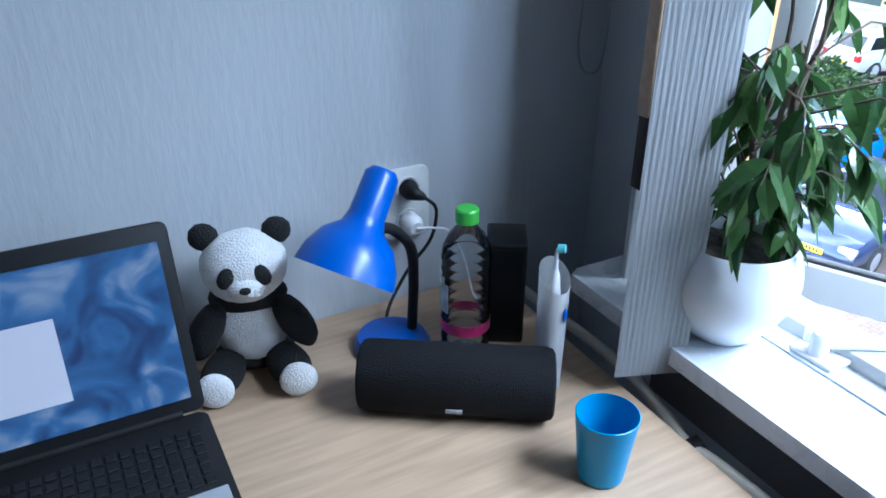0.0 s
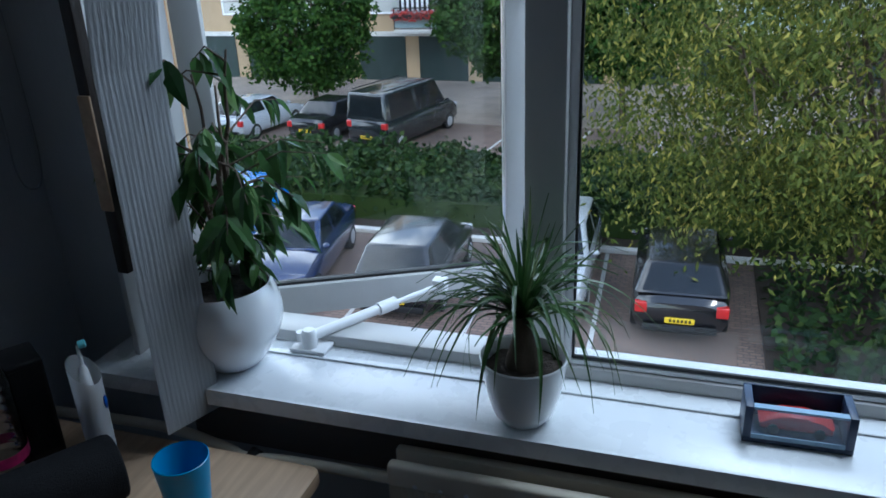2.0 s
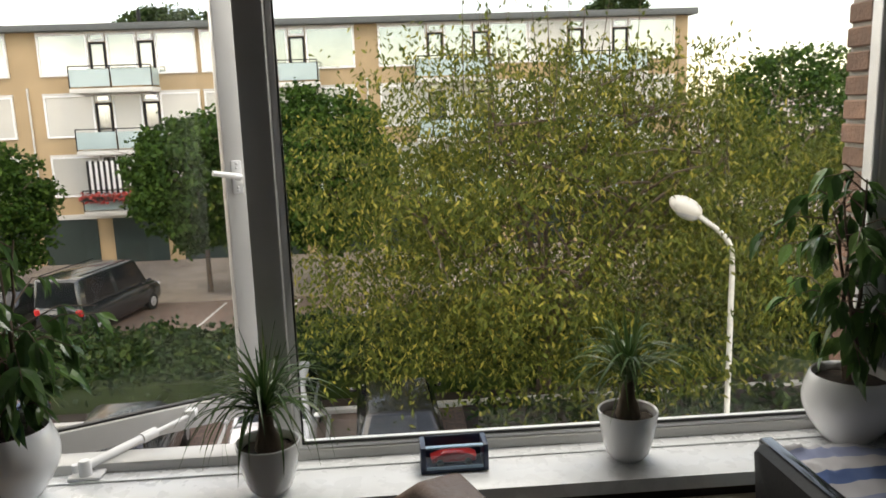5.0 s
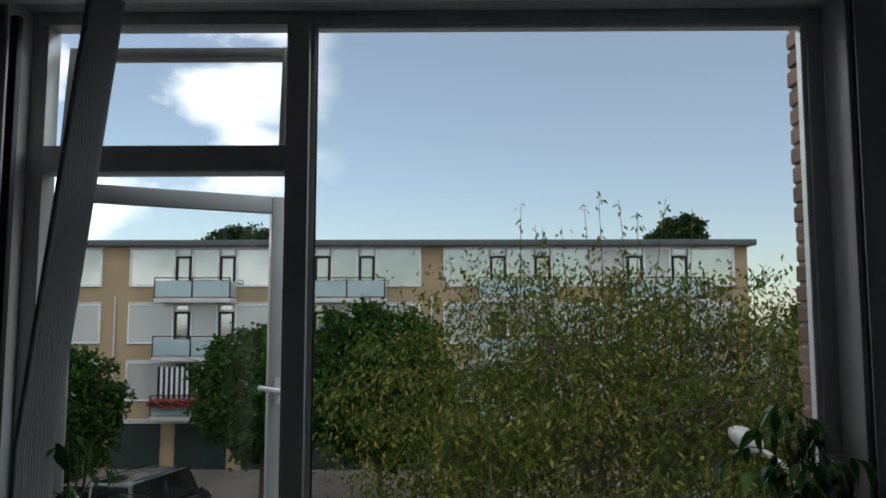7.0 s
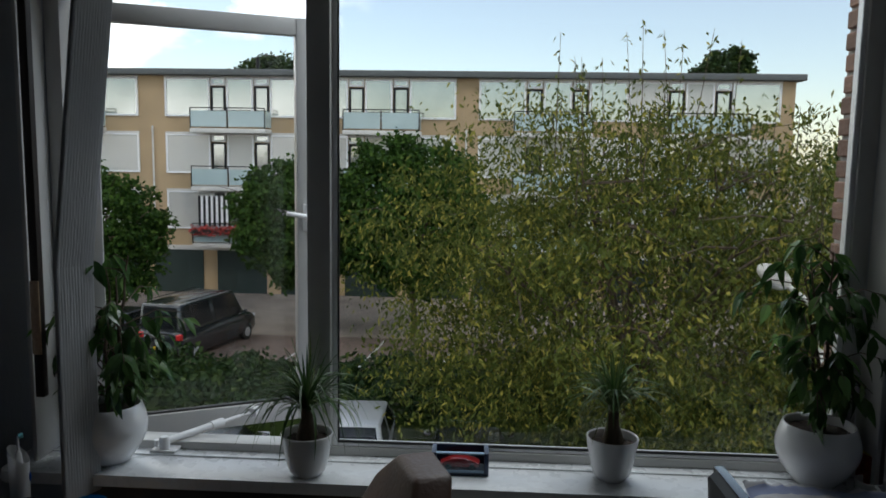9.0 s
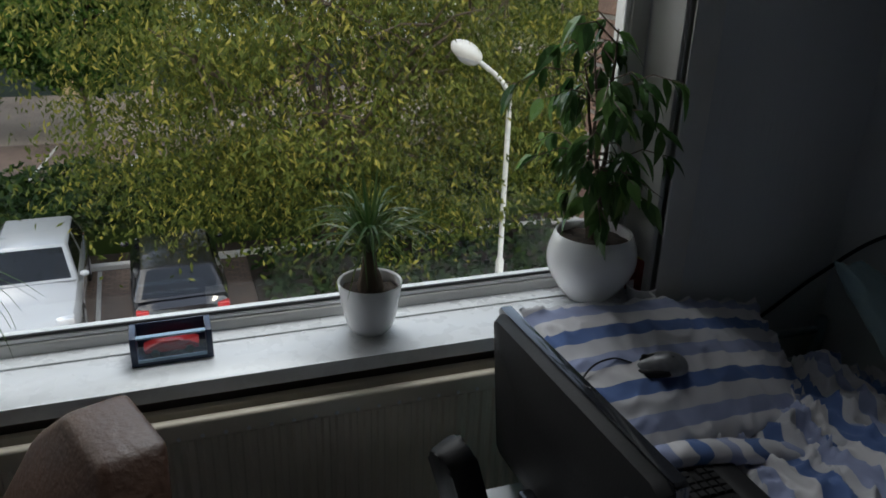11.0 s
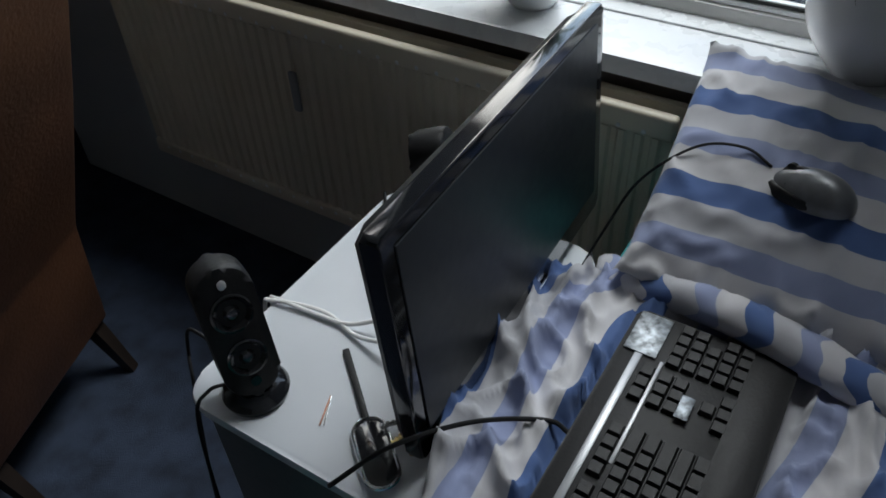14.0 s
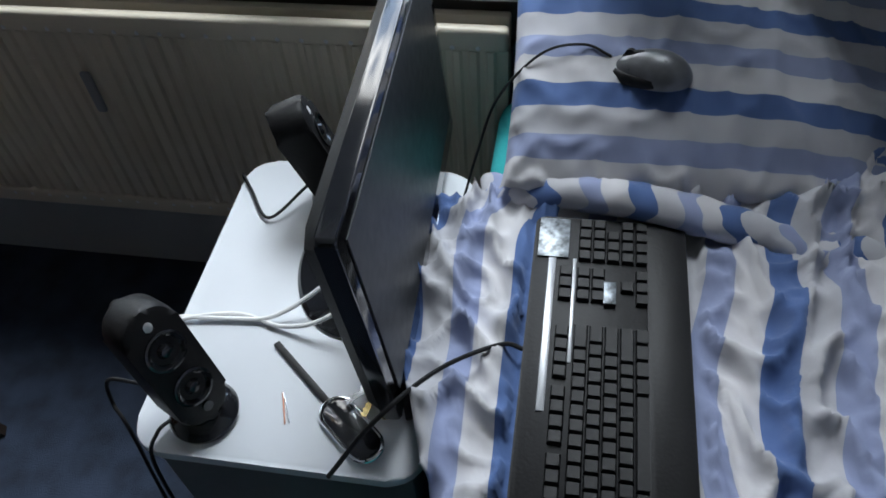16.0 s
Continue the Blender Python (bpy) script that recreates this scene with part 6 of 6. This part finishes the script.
# side table with rounded top
TZ = 0.60
tab = thing("side_table", Matrix.Translation((0.565, -0.675, F)), "grey cabinet with a white rounded top beside the bed", "cabinet")
part("tabletop", prism(B(), rounded(0.298, -0.868, 0.838, -0.478, 0.045), TZ - 0.018, TZ, bevel=0.005), M_TABLE, tab, "white rounded tabletop", at_world=True)
part("cabinet_body", box(B(), 0.318, -0.852, 0.10, 0.82, -0.495, TZ - 0.0185, 0.008), M_CABGREY, tab, "dark grey cabinet body", at_world=True)
part("plinth", box(B(), 0.28, -0.86, F, 0.83, -0.485, 0.0995, 0.006), M_TABLE, tab, at_world=True)

# monitor
mon = thing("monitor", Matrix.Translation((0.645, -0.70, TZ)), "glossy black widescreen monitor, switched off, on the side table", "monitor")
TILT_M = pose(0.645, -0.788, 0.795, 0, 0, 1.8) @ Matrix.Rotation(radians(-4.5), 4, "X")
bm = B()
prism(bm, rounded(-0.28, -0.172, 0.28, 0.172, 0.008), -0.022, 0.0, bevel=0.004)
bmesh.ops.transform(bm, matrix=TILT_M @ pose(0, -0.022, 0, 90, 0, 0) @ Matrix.Scale(1, 4), verts=bm.verts)
scr = part("bezel", bm, M_GLOSS, mon, "glossy black bezel", at_world=True)
bm = box(B(), -0.256, -0.0245, -0.132, 0.256, -0.0225, 0.150)
bmesh.ops.transform(bm, matrix=TILT_M, verts=bm.verts)
part("screen", bm, M_SCREENOFF, scr, "dark matt screen", at_world=True)
bm = B()
rg = []
for y, kx_, kz in ((0.0, 0.985, 0.97), (0.018, 0.95, 0.92), (0.036, 0.70, 0.66), (0.044, 0.45, 0.40)):
    rg.append([bm.verts.new((0.28 * kx_ * a, y, 0.172 * kz * b)) for a, b in ((-1, -0.93), (-0.93, -1), (0.93, -1), (1, -0.93), (1, 0.93), (0.93, 1), (-0.93, 1), (-1, 0.93))])
for a, b in zip(rg, rg[1:]):
    for i in range(8):
        bm.faces.new((a[i], a[(i + 1) % 8], b[(i + 1) % 8], b[i]))
bm.faces.new(rg[-1])
bmesh.ops.recalc_face_normals(bm, faces=bm.faces)
bmesh.ops.transform(bm, matrix=TILT_M, verts=bm.verts)
shell_ = part("back_shell", bm, M_BLACK, mon, "black plastic back", at_world=True)
slot = finish(box(B(), -0.004, -0.0012, -0.011, 0.004, 0.0012, 0.011), "vent_slot", M_SEAL, False)
for k in range(34):
    part("vent_slot", slot, None, shell_, m=WM[shell_].inverted() @ TILT_M @ Matrix.Translation((-0.215 + 0.013 * k, 0.028, 0.118)) @ Matrix.Rotation(radians(24), 4, "X"))
bm = box(B(), -0.11, -0.0265, -0.1715, 0.11, -0.0225, -0.166, 0.001)
bmesh.ops.transform(bm, matrix=TILT_M, verts=bm.verts)
part("silver_lip", bm, M_CHROME, scr, "chrome lower lip", at_world=True)
part("stand_neck", box(B(), 0.60, -0.745, TZ + 0.014, 0.69, -0.715, 0.72, 0.008), M_GLOSS, mon, at_world=True)
part("stand_base", lathe(B(), [(0, 0), (0.145, 0), (0.147, 0.004), (0.14, 0.010), (0.05, 0.016), (0, 0.016)], 48, (0.64, -0.728, TZ), sy=0.72), M_GLOSS, mon, "glossy oval base", at_world=True)

vc = thing("monitor_cables", Matrix.Translation((0.5, -0.66, TZ)), "white video and power cables behind the monitor", "cable")
part("cord", tube(B(), curve_pts([(0.60, -0.735, 0.70), (0.56, -0.70, 0.655), (0.515, -0.62, 0.612), (0.505, -0.55, 0.606), (0.50, -0.48, 0.606), (0.505, -0.462, 0.58), (0.51, -0.455, 0.45)]), 0.0035, 8), M_WHITE, vc, at_world=True)
part("cord", tube(B(), curve_pts([(0.52, -0.745, 0.665), (0.50, -0.69, 0.63), (0.50, -0.63, 0.608), (0.515, -0.56, 0.606), (0.495, -0.48, 0.606), (0.49, -0.460, 0.58), (0.48, -0.45, 0.40)]), 0.0035, 8), M_WHITE, vc, at_world=True)


def satellite(at, turn, label):
    """Small two-way speaker leaning back on a round foot; faces local -y."""
    s = thing("speaker", pose(*at, 0, 0, turn), label, "speaker", "pair of computer speakers")
    part("foot", lathe(B(), [(0, 0), (0.044, 0), (0.046, 0.008), (0.040, 0.018), (0.020, 0.026), (0, 0.027)], 36), M_GLOSS, s)
    lean_ = pose(0, -0.004, 0.018, -17, 0, 0)
    bm = B()
    prism(bm, rounded(-0.037, 0.0, 0.037, 0.190, 0.033, 8), -0.058, 0.0, bevel=0.010, m=lean_ @ pose(0, -0.029, 0, 90, 0, 0))
    body = part("body", bm, M_BLACK, s)
    front = lean_ @ Matrix.Translation((0, -0.0295, 0))
    for z, r in ((0.062, 0.026), (0.128, 0.027)):
        bm = lathe(B(), [(r, 0), (r, 0.003), (r - 0.003, 0.0035), (r - 0.005, 0.001), (r * 0.55, -0.002), (r * 0.42, -0.001), (r * 0.25, 0.004), (0, 0.005)], 32)
        bmesh.ops.transform(bm, matrix=front @ pose(0, 0, z, 90, 0, 0), verts=bm.verts)
        part("driver", bm, M_GLOSS, s, "black speaker cone")
    bm = blob(B(), (0, 0, 0), (0.006, 0.0006, 0.007), sub=2)
    bmesh.ops.transform(bm, matrix=front @ Matrix.Translation((0, -0.0005, 0.168)), verts=bm.verts)
    part("badge", bm, M_WHITE, s, "small white badge")
    bm = lathe(B(), [(0.007, 0), (0.007, 0.003), (0, 0.003)], 16)
    bmesh.ops.transform(bm, matrix=front @ pose(0, 0, 0.025, 90, 0, 0), verts=bm.verts)
    part("knob", bm, M_GLOSS, s)
    return s


satellite((0.358, -0.568, TZ), -28, "black two-way satellite speaker at the table corner")
satellite((0.762, -0.652, TZ), 18, "black satellite speaker turned away behind the monitor")
sc = thing("speaker_cables", Matrix.Translation((0.33, -0.47, F)), "black speaker cables hanging from the table to the floor", "cable")
for pts in ([(0.36, -0.50, 0.66), (0.37, -0.44, 0.64), (0.365, -0.425, 0.585), (0.34, -0.452, 0.56), (0.30, -0.47, 0.40), (0.27, -0.475, 0.15), (0.25, -0.46, F + 0.01), (0.30, -0.36, F + 0.006), (0.28, -0.25, F + 0.006), (0.16, -0.2, F + 0.006), (0.05, -0.30, F + 0.006)],
            [(0.34, -0.53, 0.61), (0.318, -0.52, 0.612), (0.292, -0.515, 0.58), (0.27, -0.52, 0.40), (0.24, -0.55, 0.15), (0.20, -0.6, F + 0.01), (0.12, -0.62, F + 0.006)],
            [(0.35, -0.30, F + 0.006), (0.30, -0.38, F + 0.006), (0.22, -0.36, F + 0.02), (0.19, -0.44, F + 0.006), (0.10, -0.47, F + 0.006), (0.0, -0.55, F + 0.006)],
            [(0.76, -0.60, 0.625), (0.70, -0.55, 0.608), (0.76, -0.50, 0.606), (0.80, -0.47, 0.59), (0.81, -0.462, 0.40)]):
    part("cord", tube(B(), curve_pts(pts), 0.0027, 7), M_BLACK, sc, at_world=True)
part("jack", tube(B(), [(0.31, -0.345, F + 0.008), (0.285, -0.375, F + 0.008)], 0.004, 8), plain("lime_jack", (0.45, 0.6, 0.1), 0.4), sc, "lime green jack plug", at_world=True)

# small things on the table
ph = thing("phone", pose(0.40, -0.718, TZ, 0, 0, 49.5), "black rounded phone with a chrome rim half under the monitor", "phone")
part("body", prism(B(), rounded(-0.115, -0.021, -0.015, 0.021, 0.0205, 8), 0.001, 0.009, bevel=0.003), M_GLOSS, ph)
bm = B()
op = rounded(-0.117, -0.022, -0.013, 0.022, 0.0215, 8)
tube(bm, [(x, y, 0.008) for x, y in op] + [(op[0][0], op[0][1], 0.008)], 0.0028, 8)
part("rim", bm, M_CHROME, ph, "chrome rim")
part("strap", box(B(), -0.012, -0.005, 0.001, 0.115, 0.005, 0.006, 0.002), M_BLACK, ph, "thin black carrying strap")
ks = thing("keys", Matrix.Translation((0.43, -0.79, TZ)), "bunch of brass and steel keys with a black fob", "keys")
part("key_ring", tube(B(), [(0.014 * math.cos(a), 0.014 * math.sin(a), 0.003) for a in [2 * math.pi * k / 20 for k in range(21)]], 0.0012, 6), M_CHROME, ks)
for k, (a, mt) in enumerate(((200, M_BRASS), (235, M_CHROME), (170, M_BRASS), (260, M_BRASS), (140, M_CHROME))):
    bm = B()
    prism(bm, rounded(0.010, -0.010, 0.030, 0.010, 0.008, 4), 0, 0.002)
    box(bm, 0.030, -0.0035, 0, 0.056, 0.0035, 0.002)
    for t in range(3):
        box(bm, 0.036 + 0.007 * t, -0.0055, 0, 0.040 + 0.007 * t, -0.0035, 0.002)
    part("key", bm, mt, ks, m=pose(0, 0, 0.0025 + 0.0022 * k, 4, -3, a))
part("fob", box(B(), -0.062, -0.045, 0.0, -0.018, -0.024, 0.010, 0.003, m=pose(0, 0, 0, 0, 0, 20)), M_BLACK, ks, "black plastic fob")
part("fob_strap", box(B(), -0.020, -0.038, 0.002, 0.004, -0.030, 0.005, 0.001, m=pose(0, 0, 0, 0, 0, 20)), M_BLACK, ks)
cl = thing("hair_clip", pose(0.375, -0.672, TZ, 0, 0, 200), "small reddish metal clip lying on the table", "clip")
part("prong", box(B(), -0.028, -0.002, 0, 0.02, 0.0, 0.003, 0.0008), plain("copper_red", (0.35, 0.14, 0.08), 0.35, metal=0.5), cl)
part("prong", box(B(), -0.028, 0.002, 0, 0.02, 0.004, 0.003, 0.0008, m=pose(0, 0, 0, 0, 0, 6)), M_CHROME, cl)
tis = thing("paper_scrap", pose(0.665, -0.80, TZ, 0, 0, 30), "crumpled white paper scrap under the monitor", "paper")
bm = B()
bmesh.ops.create_grid(bm, x_segments=8, y_segments=6, size=0.02)
for v in bm.verts:
    v.co.z = 0.010 + 0.012 * noise.noise(v.co * 90)
bmesh.ops.solidify(bm, geom=bm.faces[:], thickness=0.0008)
part("sheet", bm, M_BEAD, tis, smooth=False)
cw = thing("wall_cable", Matrix.Translation((1.0, -1.7, 0.75)), "dark cable running along the corner wall", "cable")
part("cord", tube(B(), curve_pts([(1.085, -1.42, 0.66), (1.088, -1.58, 0.74), (1.06, -1.72, 0.86), (0.95, -1.79, 1.0), (0.7, -1.79, 1.12)]), 0.005, 8), M_BLACK, cw, at_world=True)
